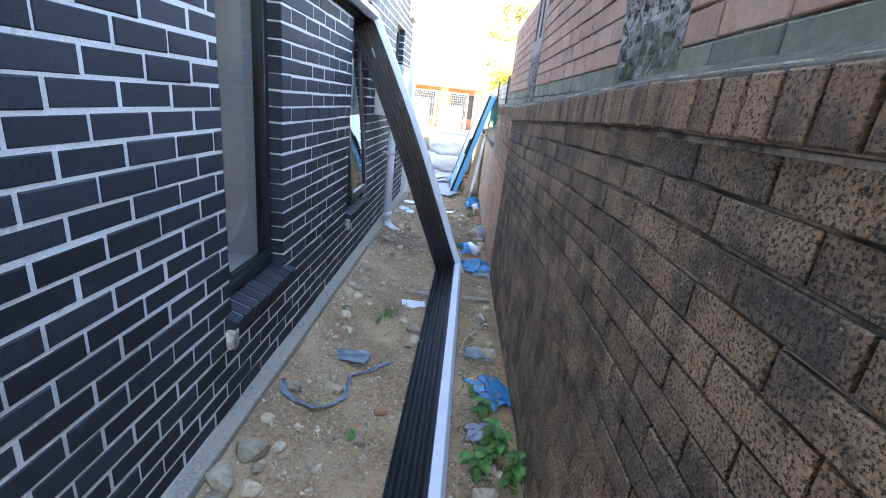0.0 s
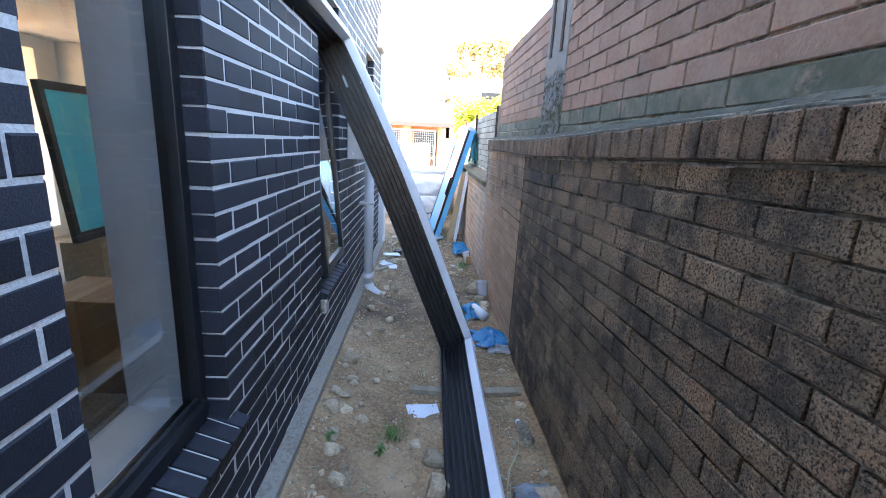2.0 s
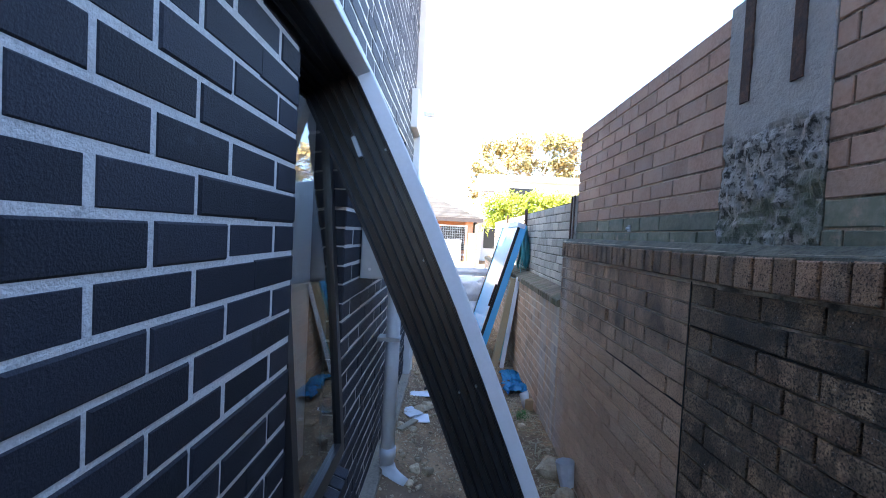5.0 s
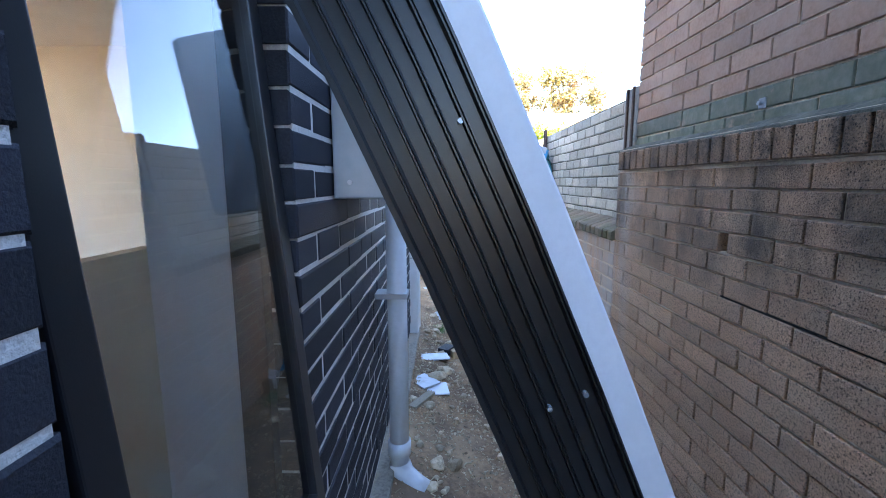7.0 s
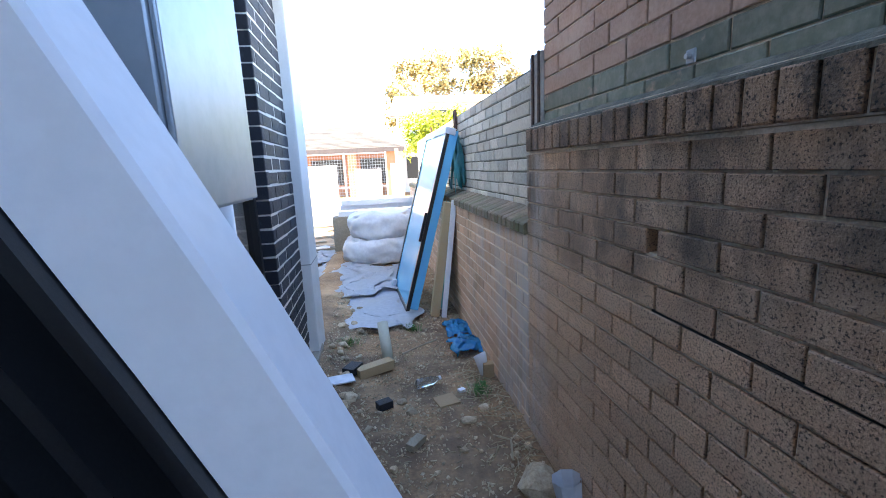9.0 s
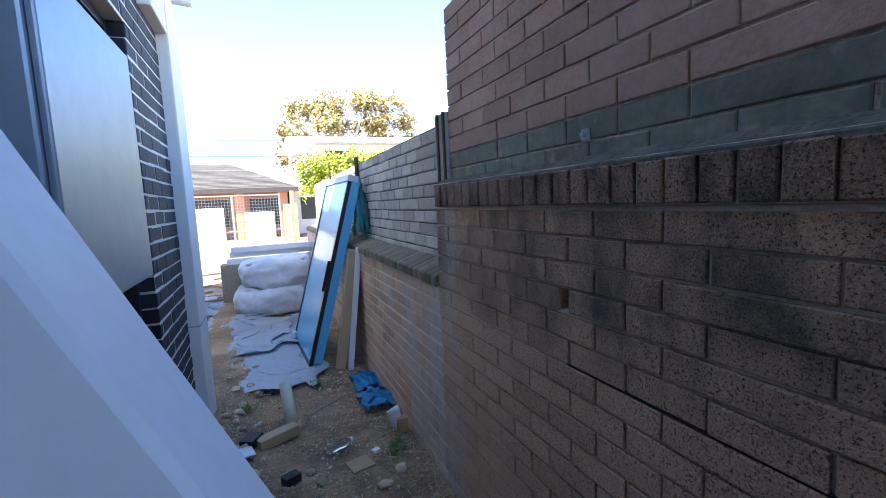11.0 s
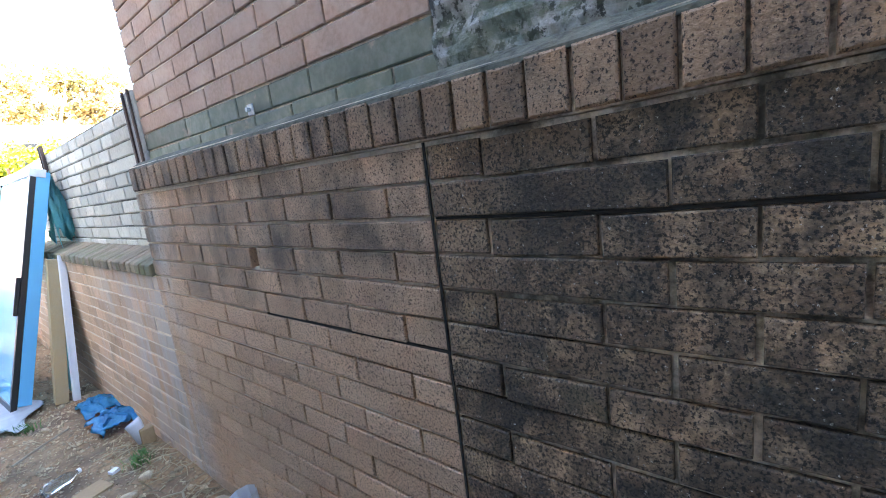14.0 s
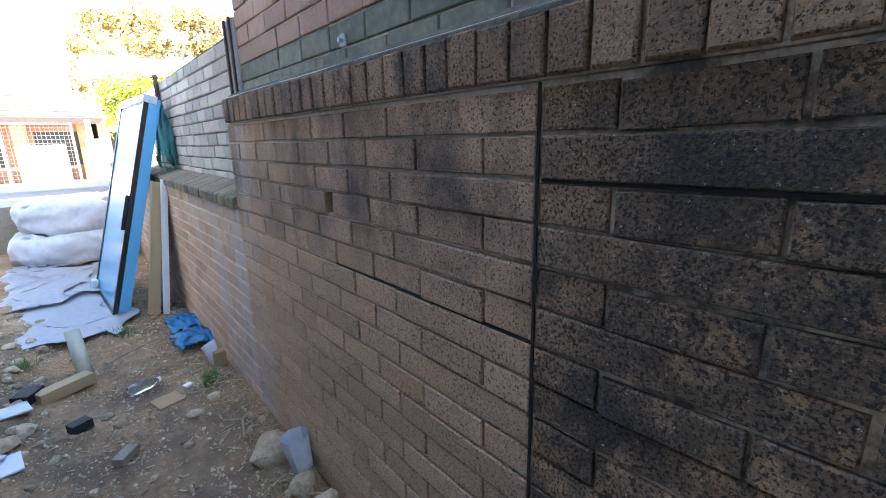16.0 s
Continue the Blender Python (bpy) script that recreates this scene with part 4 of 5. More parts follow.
crumple("clear_wrap", (0.52, 2.12), (0.22, 0.14, 0.05), M_SHEET, "crumpled white plastic among the weeds", "plastic wrap", 9)
crumple("ground_sheet", (-0.36, 9.4, 0.025), (1.25, 1.9, 0.03), M_SHEET, "white plastic sheet spread flat on the ground", "plastic sheet", 10, 0.85, 34)
crumple("ground_sheet", (-0.35, 10.4, 0.035), (1.2, 1.6, 0.12), M_SHEETDIRT, "rumpled white plastic sheet with dirt on it", "plastic sheet", 12, 0.3, 40)
crumple("ground_sheet", (-0.75, 11.2, 0.03), (0.9, 1.3, 0.1), M_SHEETDIRT, "rumpled dirty plastic sheet beside the bags", "plastic sheet", 13, 0.3, 34)
crumple("ground_sheet", (-1.3, 12.6, 0.03), (1.2, 1.6, 0.12), M_SHEETDIRT, "rumpled dirty plastic sheet near the gate", "plastic sheet", 14, 0.3, 30)


def tape_strip():
    """A long grey strip snaking over the soil."""
    pts = [Vector((-0.1, 2.74, 0)), Vector((-0.17, 2.66, 0)), Vector((-0.23, 2.6, 0)), Vector((-0.34, 2.52, 0)), Vector((-0.33, 2.4, 0)), Vector((-0.31, 2.3, 0)), Vector((-0.37, 2.2, 0)), Vector((-0.46, 2.13, 0)), Vector((-0.56, 2.13, 0)), Vector((-0.64, 2.18, 0)), Vector((-0.68, 2.28, 0))]
    bm = bmesh.new()
    prev = None
    for i, p in enumerate(pts):
        d = (pts[min(i + 1, len(pts) - 1)] - pts[max(i - 1, 0)]).normalized()
        s = Vector((-d.y, d.x, 0)) * (0.016 + 0.006 * noise.noise(p * 8))
        z = ground_height(p.x, p.y) + 0.012 + 0.01 * noise.noise(p * 6)
        tw = 0.012 * noise.noise(p * 5 + Vector((3, 0, 0)))
        cur = (bm.verts.new((p.x - s.x, p.y - s.y, z + tw)), bm.verts.new((p.x + s.x, p.y + s.y, z - tw + 0.004)))
        if prev:
            bm.faces.new((prev[0], prev[1], cur[1], cur[0]))
        prev = cur
    bmesh.ops.solidify(bm, geom=bm.faces[:], thickness=0.002)
    tagged(mesh_object("tape_strip", bm, M_TAPE, True), "long grey plastic tape snaking over the soil", "tape")


tape_strip()


def flat_piece(name, x, y, sx, sy, sz, mat, label, category, turn=0.0, tilt=(0, 0), bevel=0.003):
    ob = mesh_object(name, boxed(-sx / 2, sx / 2, -sy / 2, sy / 2, 0, sz, bevel=min(bevel, sz * 0.3)), mat)
    ob.matrix_basis = pose(x, y, ground_height(x, y) + 0.006, *tilt, turn)
    return tagged(ob, label, category)


flat_piece("paper_sheet", -0.06, 3.66, 0.21, 0.14, 0.004, M_PAPER, "white sheet of paper lying on the soil", "paper", 12, (2, 5))
flat_piece("timber_offcut", 0.5, 3.9, 0.26, 0.07, 0.035, M_OLDWOOD, "weathered timber offcut beside the door frame", "timber", 4)
flat_piece("timber_offcut", -0.03, 3.9, 0.26, 0.06, 0.035, M_OLDWOOD, "weathered timber offcut beside the door frame", "timber", -5)
flat_piece("timber_offcut", -0.4, 2.36, 0.12, 0.05, 0.03, M_WOOD, "short pale timber offcut on the soil", "timber", -25)
flat_piece("timber_offcut", -0.28, 7.52, 0.3, 0.09, 0.075, M_WOOD, "short pale pine block on the soil", "timber", 28)
flat_piece("timber_offcut", -0.62, 6.55, 0.25, 0.06, 0.02, M_OLDWOOD, "thin timber strip on the soil", "timber", 60)
flat_piece("tile_piece", 0.2, 6.98, 0.15, 0.14, 0.014, M_CARD, "flat square piece of brown fibreboard", "board scrap", 15)
flat_piece("tile_piece", -0.58, 7.32, 0.3, 0.12, 0.012, M_SHEETDIRT, "pale flat board scrap on the soil", "board scrap", 15, (4, 3))
flat_piece("tile_piece", -0.52, 6.78, 0.16, 0.18, 0.012, M_PAPER, "pale blue-white board scrap on the soil", "board scrap", 8)
flat_piece("tile_piece", -0.62, 6.86, 0.16, 0.2, 0.012, M_SHEETDIRT, "pale flat board scrap near the downpipe", "board scrap", 40)
flat_piece("dark_block", -0.22, 6.98, 0.1, 0.07, 0.05, M_DARK, "broken piece of dark brick on the soil", "brick piece", 25)
flat_piece("dark_block", -0.45, 7.5, 0.14, 0.1, 0.06, M_DARK, "broken piece of dark brick on the soil", "brick piece", 60)
flat_piece("dark_block", -0.05, 6.55, 0.12, 0.06, 0.04, M_OLDWOOD, "dark scrap of old timber on the soil", "timber", 50)
flat_piece("red_chip", -0.08, 2.2, 0.07, 0.04, 0.025, M_ORANGE, "small red brick chip on the soil", "brick piece", 20)
flat_piece("card_cup", 0.33, 7.1, 0.05, 0.04, 0.02, M_PAPER, "small white plastic lid on the soil", "lid", 20)


def bottle(x, y, turn, label):
    b = thing("bottle", (x, y, ground_height(x, y) + 0.03), label, "bottle", turn=turn)
    prof = [(0.0, 0.03), (0.008, 0.034), (0.07, 0.034), (0.08, 0.031), (0.12, 0.034), (0.14, 0.03), (0.165, 0.015), (0.18, 0.013)]
    part("body", tube(bmesh.new(), [(0, p[0], 0) for p in prof], [p[1] for p in prof], 14), M_CLEAR, b, smooth=True)
    part("cap", tube(bmesh.new(), [(0, 0.18, 0), (0, 0.197, 0)], 0.016, 12), M_PAPER, b)
    return b


bottle(0.56, 3.32, 10, "crushed clear plastic drink bottle on dry stalks")
bottle(0.02, 7.22, -70, "clear plastic drink bottle lying on the soil")


def pipe_piece(at, to, radius, mat, label):
    p = thing("pipe_offcut", at, label, "pipe")
    d = Vector(to) - Vector(at)
    bm = bmesh.new()
    tube(bm, [(0, 0, 0), d * 0.5, d, d * 0.999, d * 0.6], [radius, radius, radius, radius * 0.9, radius * 0.9], 18)
    bmesh.ops.recalc_face_normals(bm, faces=bm.faces)
    part("wall", bm, mat, p, smooth=True)
    return p


pipe_piece((0.44, 5.36, 0.06), (0.53, 5.15, 0.055), 0.05, M_PVC, "short white plastic pipe offcut lying on rubble")
pipe_piece((-0.17, 7.68, 0.0), (-0.2, 7.86, 0.30), 0.045, material("cream_pvc", ((0.62, 0.6, 0.46), (0.58, 0.56, 0.43), (0.55, 0.52, 0.4)), 0.5, bump=0.05), "cream plastic pipe stub standing in the ground")
cupb = thing("paper_cup", (0.55, 7.3, 0.05), "crushed white paper cup leaning on the wall foot", "cup")
part("cup_wall", tube(bmesh.new(), [(0, 0, -0.04), (-0.03, 0.02, 0.1), (-0.035, 0.025, 0.11)], [0.035, 0.05, 0.052], 16), M_PAPER, cupb, smooth=True)
part("card_flap", boxed(-0.02, 0.06, -0.06, 0.01, -0.05, 0.06, bevel=0.005), M_CARD, cupb)
gb = thing("glass_jar", (0.6, 5.88, 0.04), "clear plastic tub tipped beside the wall", "tub")
part("tub", tube(bmesh.new(), [(0, 0, -0.03), (-0.01, 0.01, 0.05), (-0.02, 0.02, 0.14)], [0.05, 0.06, 0.07], 8, cap=False), M_SHEET, gb)
stick = tube(bmesh.new(), [(-0.05, 7.8, 0.02), (0.1, 7.9, 0.03), (0.28, 8.02, 0.03)], 0.008, 8)
tagged(mesh_object("stick", stick, M_OLDWOOD), "thin pinkish stick lying on the soil", "stick")
for pts in (((0.4, 6.5, 0.03), (0.47, 6.38, 0.07), (0.56, 6.5, 0.04)), ((0.47, 6.38, 0.07), (0.44, 6.25, 0.04)), ((0.5, 3.3, 0.02), (0.4, 3.1, 0.03), (0.36, 2.95, 0.02))):
    tagged(mesh_object("twig", tube(bmesh.new(), pts, [0.006, 0.005, 0.003][:len(pts)], 6), M_STRAW), "dry pale twig on the soil", "twig")

# broken plaster on the sill ends
for y in (WIN[0][0] - 0.02, WIN[1][0] - 0.02):
    bm = boxed(HX + 0.002, HX + 0.045, y - 0.055, y + 0.0, 0.50, 0.60, bevel=0.012)
    tagged(mesh_object("mortar_lump", bm, M_OLDMORTAR), "lump of pale mortar under the sill end", "mortar", kind="structure")

# ---- leaning glazed panel, boards and net by the far wall ----


def leaning_panel():
    p = thing("window_panel", (0.07, 8.86, 0.02), "tall glazed panel with black frame and blue film leaning on the wall", "window panel", turn=4)
    lean = Matrix.Rotation(radians(16), 4, "Y")
    W, Ht, t = 1.15, 2.02, 0.02
    part("stile", boxed(-t, t, 0, 0.05, 0, Ht, lean, 0.004), M_ALU, p)
    part("stile", boxed(-t, t, W - 0.05, W, 0, Ht, lean, 0.004), M_ALU, p)
    part("rail", boxed(-t, t, 0.05, W - 0.05, 0, 0.06, lean, 0.004), M_ALU, p)
    part("rail", boxed(-t - 0.01, t + 0.06, -0.01, W, Ht - 0.05, Ht + 0.02, lean, 0.004), M_SHEET, p, "white wrapped top rail")
    part("glass", boxed(-0.01, 0.004, 0.05, W - 0.05, 0.06, Ht - 0.05, lean), M_FILM, p, "glass under blue protective film")
    part("reveal", boxed(t + 0.002, t + 0.09, 0.0, 0.02, 0.05, Ht, lean, 0.003), M_FILM, p, "pale blue wrapped edge")
    part("handle", boxed(-t - 0.03, -t, 0.012, 0.035, 0.8, 1.12, lean, 0.006), M_ALU, p)
    part("roller", boxed(-t - 0.06, -t, W - 0.2, W - 0.1, 0.05, 0.14, lean, 0.02), M_SHEET, p)


leaning_panel()


def leaning_board(x, y, w, h, mat, label, top_x, depth=0.03, name="board"):
    ob = mesh_object(name, boxed(-depth / 2, depth / 2, 0, w, 0, h, bevel=0.004), mat)
    ob.matrix_basis = pose(x, y, 0.0) @ Matrix.Rotation(math.atan2(top_x - x, h), 4, "Y")
    return tagged(ob, label, "board")


leaning_board(0.36, 8.72, 0.10, 1.23, M_WOOD, "raw timber board leaning against the wall", 0.57, 0.09)
leaning_board(0.45, 8.66, 0.05, 1.25, M_WHITEWOOD, "white primed board leaning against the wall", 0.615, 0.05)
leaning_board(0.47, 8.78, 0.5, 1.22, M_TEALNET, "green sheet leaning against the wall", 0.61, 0.012)
crumple("green_net", (0.72, 9.0, 1.3), (0.13, 0.3, 0.7), M_TEALNET, "torn teal mesh netting hanging on the wall", "netting", 30, 0.1, 24)

# wrapped bags
def bale(x, y, z, sx, sy, sz, seed, label):
    bm = bmesh.new()
    bmesh.ops.create_cube(bm, size=1)
    bmesh.ops.subdivide_edges(bm, edges=bm.edges[:], cuts=16, use_grid_fill=True)
    o = Vector((seed * 7.7, 0, 0))
    for v in bm.verts:
        c = v.co.copy()
        rr = 1 - 0.22 * (abs(c.x * 2) ** 4 * abs(c.z * 2) ** 4 + abs(c.y * 2) ** 4 * abs(c.z * 2) ** 4 + abs(c.x * 2) ** 4 * abs(c.y * 2) ** 4) / 2
        v.co = Vector((c.x * sx, c.y * sy, c.z * sz)) * rr
        v.co += Vector((1, 1, 1.2)) * 0.05 * noise.noise(v.co * 3 + o) + c.normalized() * 0.035 * (1 - 2 * abs(noise.noise(v.co * 6 + o)))
    ob = mesh_object("insulation_bale", bm, M_SHEET, True)
    ob.location = (x, y, z + sz * 0.5)
    return tagged(ob, label, "bale", "wrapped bales in the yard")


bale(-0.17, 11.95, -0.02, 1.15, 0.9, 0.46, 1, "white plastic-wrapped bale lying on the ground")
bale(-0.12, 12.0, 0.42, 1.05, 0.85, 0.44, 2, "white plastic-wrapped bale stacked on another")
for k in range(3):
    ob = mesh_object("timber_plank", boxed(-0.75, 0.75, -0.06, 0.06, 0, 0.09, bevel=0.006), M_WHITEWOOD)
    ob.matrix_basis = pose(-0.15 + 0.04 * k, 12.65 + 0.13 * (k % 2), 0.75 + 0.1 * k, 0, 0, 3)
    tagged(ob, "long white primed timber plank stacked behind the bales", "plank", "stacked planks")
ob = mesh_object("plank_support", boxed(-0.9, 0.6, -0.1, 0.25, 0, 0.75, bevel=0.01), M_OLDWOOD)
ob.location = (-0.1, 12.6, 0)
tagged(ob, "stack of dark timber under white planks", "timber stack")
r4 = random.Random(3)
for k in range(14):
    flat_piece("timber_offcut", r4.uniform(-1.9, -0.8), r4.uniform(12.5, 16), r4.uniform(0.3, 1.0), 0.08, 0.04, M_OLDWOOD, "weathered timber offcut lying in the yard", "timber", r4.uniform(-40, 40))

# ---- site fence and street ----


def site_fence():
    f = thing("site_fence", (0, 17.3, 0), "temporary steel mesh site fence with white boards", "fence", turn=1.5)
    for x in (-4.6, -2.3, -1.0, 0.18):
        part("post", tube(bmesh.new(), [(x, 0, 0), (x, 0, 2.08)], 0.025, 8), M_STEEL, f)
    for z in (0.15, 1.1, 2.05):
        part("rail", tube(bmesh.new(), [(-4.6, 0, z), (0.18, 0, z)], 0.018, 8), M_STEEL, f)
    bm = bmesh.new()
    for k in range(64):
        x = -4.6 + 4.78 * k / 63
        box(bm, x - 0.003, x + 0.003, -0.003, 0.003, 0.15, 2.05)
    for k in range(24):
        z = 0.15 + 1.9 * k / 23
        box(bm, -4.6, 0.18, 0.004, 0.009, z - 0.003, z + 0.003)
    tagged(part("wire_mesh", bm, M_STEEL, f), kind="stuff")
    part("board", boxed(-2.2, -1.22, -0.06, -0.03, 0.05, 1.75), M_PAPER, f, "large white board")
    part("board", boxed(-0.72, 0.02, -0.06, -0.03, 0.7, 1.6), M_PAPER, f, "smaller white board")
    g = thing("gate_post", (0.45, 16.2, 0), "leaning grey timber gate post at the yard end", "post")
    part("post", boxed(-0.05, 0.05, -0.05, 0.05, 0, 2.1, bevel=0.008), M_OLDWOOD, g)
    part("brace", boxed(-0.03, 0.03, 0.05, 1.0, 0.9, 0.98), M_OLDWOOD, g)


site_fence()
tagged(mesh_object("road", boxed(-60, 60, 18.5, 26.5, -0.2, 0.05), M_ROAD), "pale sunlit street behind the fence", "road", kind="structure")


def far_house():
    h = thing("bungalow", (-4.6, 33, 0), "low brick bungalow with grey tiled hip roof across the street", "house")
    part("wall", boxed(-7, 5.6, 0, 8, 0, 2.75), M_ORANGE, h)
    for x in (-6, -2.5, 0.6, 3.6):
        part("window", boxed(x, x + 1.9, -0.04, 0.02, 0.7, 2.3), M_ALU, h, "dark window")
    for x in (-3.6, 0.05, 2.9, 5.2):
        part("porch_pier", boxed(x, x + 0.5, -1.6, -1.1, 0, 2.75), M_ORANGE, h)
    part("fascia", boxed(-7.7, 6.3, -1.95, -1.85, 2.6, 2.85), M_DARKTRIM, h)
    bm = bmesh.new()
    v = [bm.verts.new(p) for p in ((-7.7, -1.9, 2.85), (6.3, -1.9, 2.85), (6.3, 8.6, 2.85), (-7.7, 8.6, 2.85), (-3.0, 3.2, 4.65), (2.4, 3.2, 4.65))]
    for q in ((0, 1, 5, 4), (1, 2, 5), (2, 3, 4, 5), (3, 0, 4), (3, 2, 1, 0)):
        bm.faces.new([v[k] for k in q])
    roof = part("roof", bm, M_TILE, h)
    bm = bmesh.new()
    for k in range(22):
        t = k / 22
        a, b = Vector((-7.7, -1.95, 2.86)).lerp(Vector((-3.0, 3.15, 4.68)), t), Vector((6.3, -1.95, 2.86)).lerp(Vector((2.4, 3.15, 4.68)), t)
        box(bm, a.x, b.x, a.y, a.y + 0.24, a.z, a.z + 0.05)
    tagged(part("tile_layer", bm, M_TILE, roof), kind="stuff")
    part("aerial", tube(bmesh.new(), [(-5.2, 2, 4.0), (-5.2, 2, 6.0)], 0.025, 6), M_STEEL, h)


far_house()


def white_house():
    h = thing("two_storey_house", (3.4, 34, 0), "white two-storey house with flat roof behind the trees", "house")
    part("lower_wall", boxed(-1.9, 6, 0, 8, 0, 3.0), M_RENDER, h)
    part("upper_wall", boxed(-0.2, 6, 0.6, 8, 3.0, 6.0), M_RENDER, h)
    part("balcony_slab", boxed(-2.1, 1.5, -1.0, 2, 2.9, 3.12), M_RENDER, h)
    part("roof", boxed(-2.0, 6.4, -0.6, 8.4, 5.7, 6.05), M_STEEL, h)
    for x in (-1.95, -0.9):
        part("column", boxed(x, x + 0.15, -0.9, -0.75, 3.12, 5.7), M_RENDER, h)
    part("railing", boxed(-2.0, 1.4, -0.95, -0.9, 3.12, 4.0), M_STEEL, h)
    part("window", boxed(-1.4, -0.3, -0.03, 0.05, 0.9, 2.3), M_ALU, h, "dark window")
    part("window", boxed(0.3, 2.0, 0.56, 0.64, 3.9, 5.3), M_ALU, h, "dark window")
    part("garden_wall", boxed(-2.6, -1.9, -4, 0, 0, 1.9), M_OLDWOOD, h)


white_house()


def crown_mesh(name, blobs, count, size, mat, parent, seed):
    """Many small leaf clumps scattered through uneven lobes."""
    r = random.Random(seed)
    verts, faces = [], []
    total = sum(b[3] ** 2 for b in blobs)
    for bx, by, bz, br, sq in blobs:
        for k in range(int(count * br ** 2 / total)):
            d = Vector((r.gauss(0, 1), r.gauss(0, 1), r.gauss(0, 1))).normalized() * br * r.uniform(0.35, 1.05)
            c = Vector((bx + d.x, by + d.y, bz + d.z * sq))
            if noise.noise(c * 0.9) < -0.22:
                continue
            for q in range(3):
                a = Vector((r.gauss(0, 1), r.gauss(0, 1), r.gauss(0, 0.7))).normalized()
                b = a.orthogonal().normalized() * size * r.uniform(0.25, 0.5)
                p = c + Vector((r.gauss(0, 1), r.gauss(0, 1), r.gauss(0, 1))) * size * 0.6
                n = len(verts)
                l = a * size * r.uniform(0.6, 1.2)
                verts += [tuple(p - b * 0.4), tuple(p + b * 0.4), tuple(p + l * 0.5 + b), tuple(p + l), tuple(p + l * 0.5 - b)]
                faces.append((n, n + 1, n + 2, n + 3, n + 4))
    ob = new(name, raw_mesh(name, verts, faces, mat))
    ob.parent = parent
    tagged(ob, kind="stuff")


def gum_tree():
    t = thing("gum_tree", (7.5, 46, 0), "tall gum tree with uneven yellow-green crown", "tree")
    forks = [(-4.5, 0, 9.0), (-1.5, 1, 11.0), (1.5, -1, 10.5), (4.6, 0, 11.3), (3, 1, 8.5), (-3, -1, 7.5)]
    part("trunk", tube(bmesh.new(), [(0, 0, -0.1), (0.1, 0, 2.5), (-0.1, 0, 5.0), (0, 0, 6.5)], [0.45, 0.38, 0.3, 0.2], 12), M_BARK, t, smooth=True)
    for x, y, z in forks:
        part("limb", tube(bmesh.new(), [(0, 0, 4.6), (x * 0.45, y * 0.5, 4.6 + (z - 4.6) * 0.55), (x, y, z)], [0.2, 0.12, 0.04], 8), M_BARK, t, smooth=True)
    blobs = [(-5.0, 0, 8.2, 1.5, 0.9), (-4.0, 1, 10.4, 1.5, 0.8), (-5.4, 0, 6.2, 1.0, 1.2), (-1.6, 0, 10.6, 1.7, 0.8), (-2.0, -1, 8.8, 1.5, 0.7), (1.8, 0, 11.2, 1.7, 0.7), (4.2, 0, 11.0, 1.6, 0.7), (5.6, 0, 9.3, 1.3, 0.9), (2.8, 0, 9.2, 1.6, 0.7), (0.4, 1, 8.8, 1.4, 0.7), (6.2, 0, 7.9, 0.9, 0.9), (-3.4, 0, 7.2, 1.1, 0.9), (3.5, 0, 7.6, 1.6, 0.7), (9.3, 2, 7.2, 1.3, 0.8)]
    crown_mesh("crown", blobs, 5200, 0.3, M_EUCA, t, 2)


gum_tree()


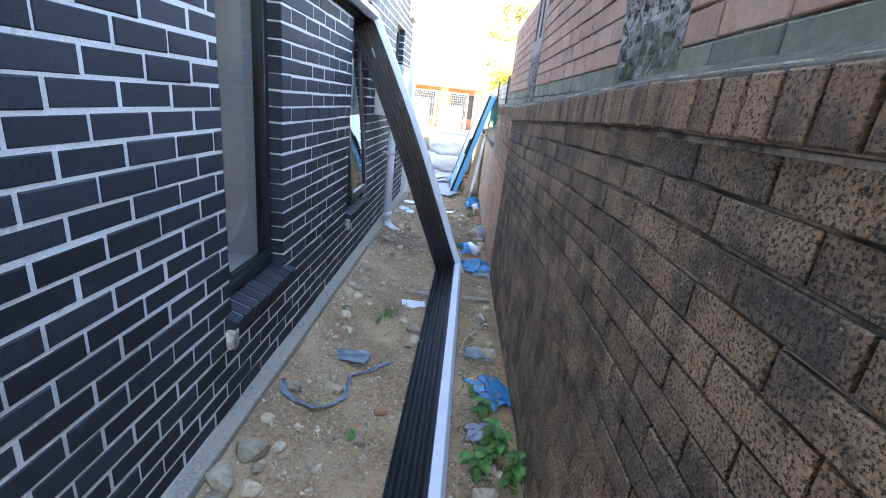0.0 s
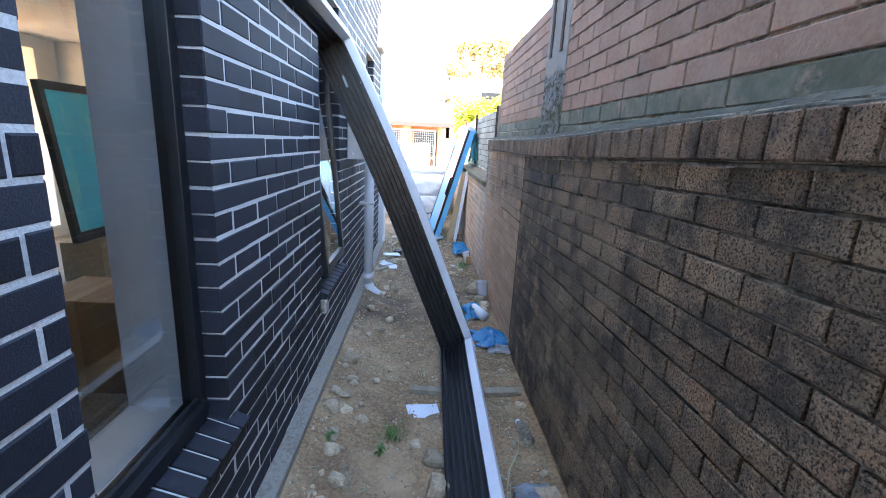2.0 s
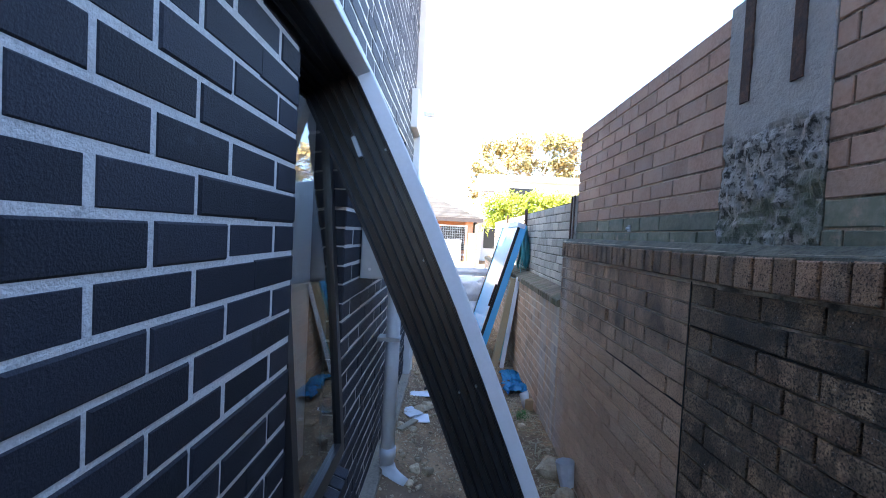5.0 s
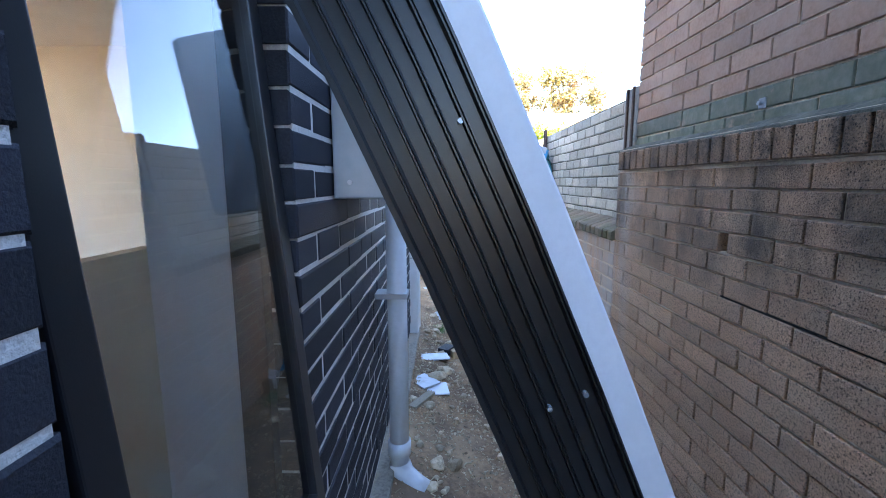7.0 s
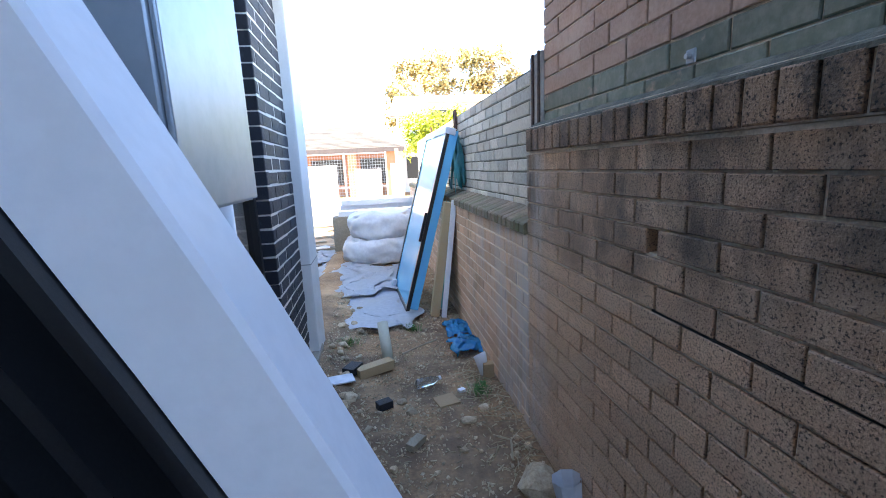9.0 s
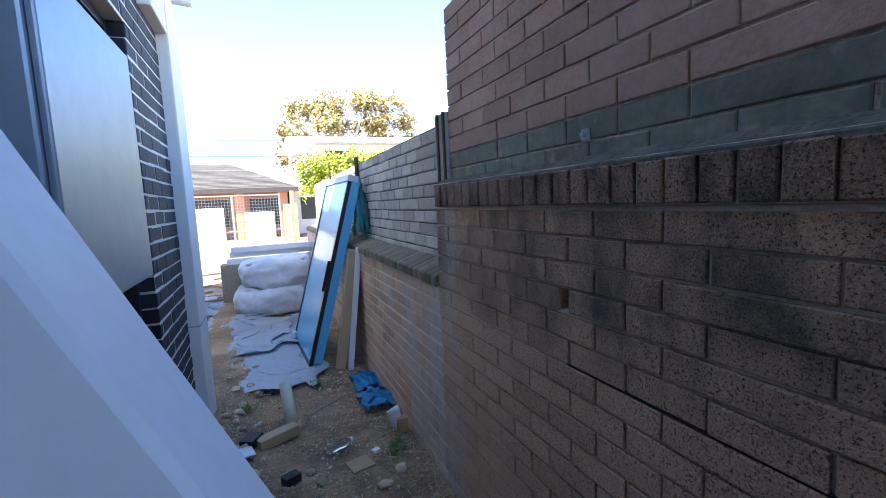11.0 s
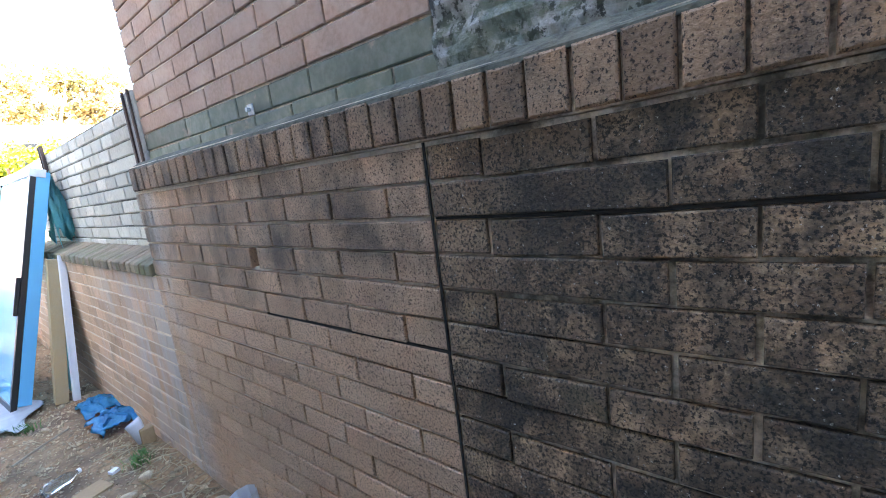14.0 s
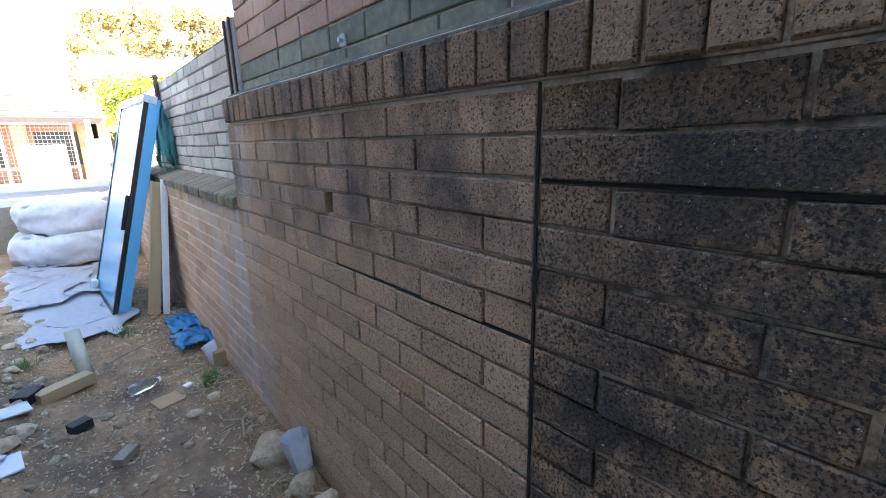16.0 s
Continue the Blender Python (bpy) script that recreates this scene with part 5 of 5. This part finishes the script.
def hedge():
    t = thing("hedge", (2.6, 20.0, 0), "yellow-green leafy hedge above the boundary wall", "hedge")
    for x in (-1.2, 0.2, 1.6):
        part("trunk", tube(bmesh.new(), [(x, 0, -0.05), (x + 0.1, 0, 1.5), (x, 0, 2.8)], [0.08, 0.06, 0.03], 8), M_BARK, t)
    crown_mesh("crown", [(-1.2, 0, 2.9, 0.6, 0.9), (-0.5, 0, 3.0, 0.65, 0.9), (0.3, 0.2, 3.1, 0.7, 0.8), (1.1, 0, 3.2, 0.6, 0.8), (1.8, 0.2, 3.1, 0.7, 0.8), (-1.0, 0, 2.3, 0.7, 0.9), (0.6, 0, 2.4, 0.9, 0.8)], 2600, 0.11, M_BUSH, t, 5)


hedge()
for k, z in enumerate((7.6, 5.8)):
    pts = [(-40 + 8 * i, 40 - 6 * k, z - 1.0 * math.sin(math.pi * i / 10) + 0.02 * i) for i in range(11)]
    tagged(mesh_object("power_line", tube(bmesh.new(), pts, 0.025, 5), M_ALU), "thin overhead power line above the street", "cable")

# ---- inside the house ----
panel = thing("door_panel", (-3.5, 5.5, 0.14), "glazed door panel with black frame and teal film", "door panel")
tilt = Matrix.Rotation(radians(-6), 4, "Y")
part("film", boxed(-0.01, 0.01, 0.06, 0.72, 0.5, 1.86, tilt), M_PANEL, panel, "teal protective film")
for a in ((0, 0.06, 0.4, 1.94), (0.72, 0.78, 0.4, 1.94), (0.06, 0.72, 0.4, 0.5), (0.06, 0.72, 1.86, 1.94)):
    part("frame_bar", boxed(-0.03, 0.03, *a, tilt), M_ALU, panel)
part("stand", boxed(-0.2, 0.2, 0, 0.78, 0, 0.4), M_OLDWOOD, panel)
carton = thing("cardboard_carton", (-2.1, 3.75, 0.14), "brown cardboard carton with tape on the floor", "carton")
part("carton_body", boxed(-0.25, 0.25, -0.2, 0.25, 0, 0.58, bevel=0.006), M_CARD, carton)
part("tape", boxed(-0.03, 0.03, -0.202, 0.252, 0.02, 0.583), M_WOOD, carton)
tagged(mesh_object("plasterboard", boxed(-1.75, -1.68, 5.0, 5.55, 0.14, 1.3, bevel=0.003), M_RENDER), "white board standing on the floor inside", "board")
flat = mesh_object("plasterboard", boxed(-1.5, -1.4, 5.3, 5.9, 0.14, 2.4, bevel=0.003), M_STEEL)
tagged(flat, "tall grey panel standing on the floor inside", "board")

anchor = thing("wall_anchor", upper_at(5.46, 1.86, 0.0), "small galvanised bolt plate on the green brick course", "bolt")
part("plate", boxed(-0.006, 0.002, -0.018, 0.018, -0.02, 0.02, bevel=0.003), M_TAPE, anchor)
part("bolt", tube(bmesh.new(), [(-0.006, 0, 0), (-0.02, 0, 0)], 0.008, 8), M_STEEL, anchor)
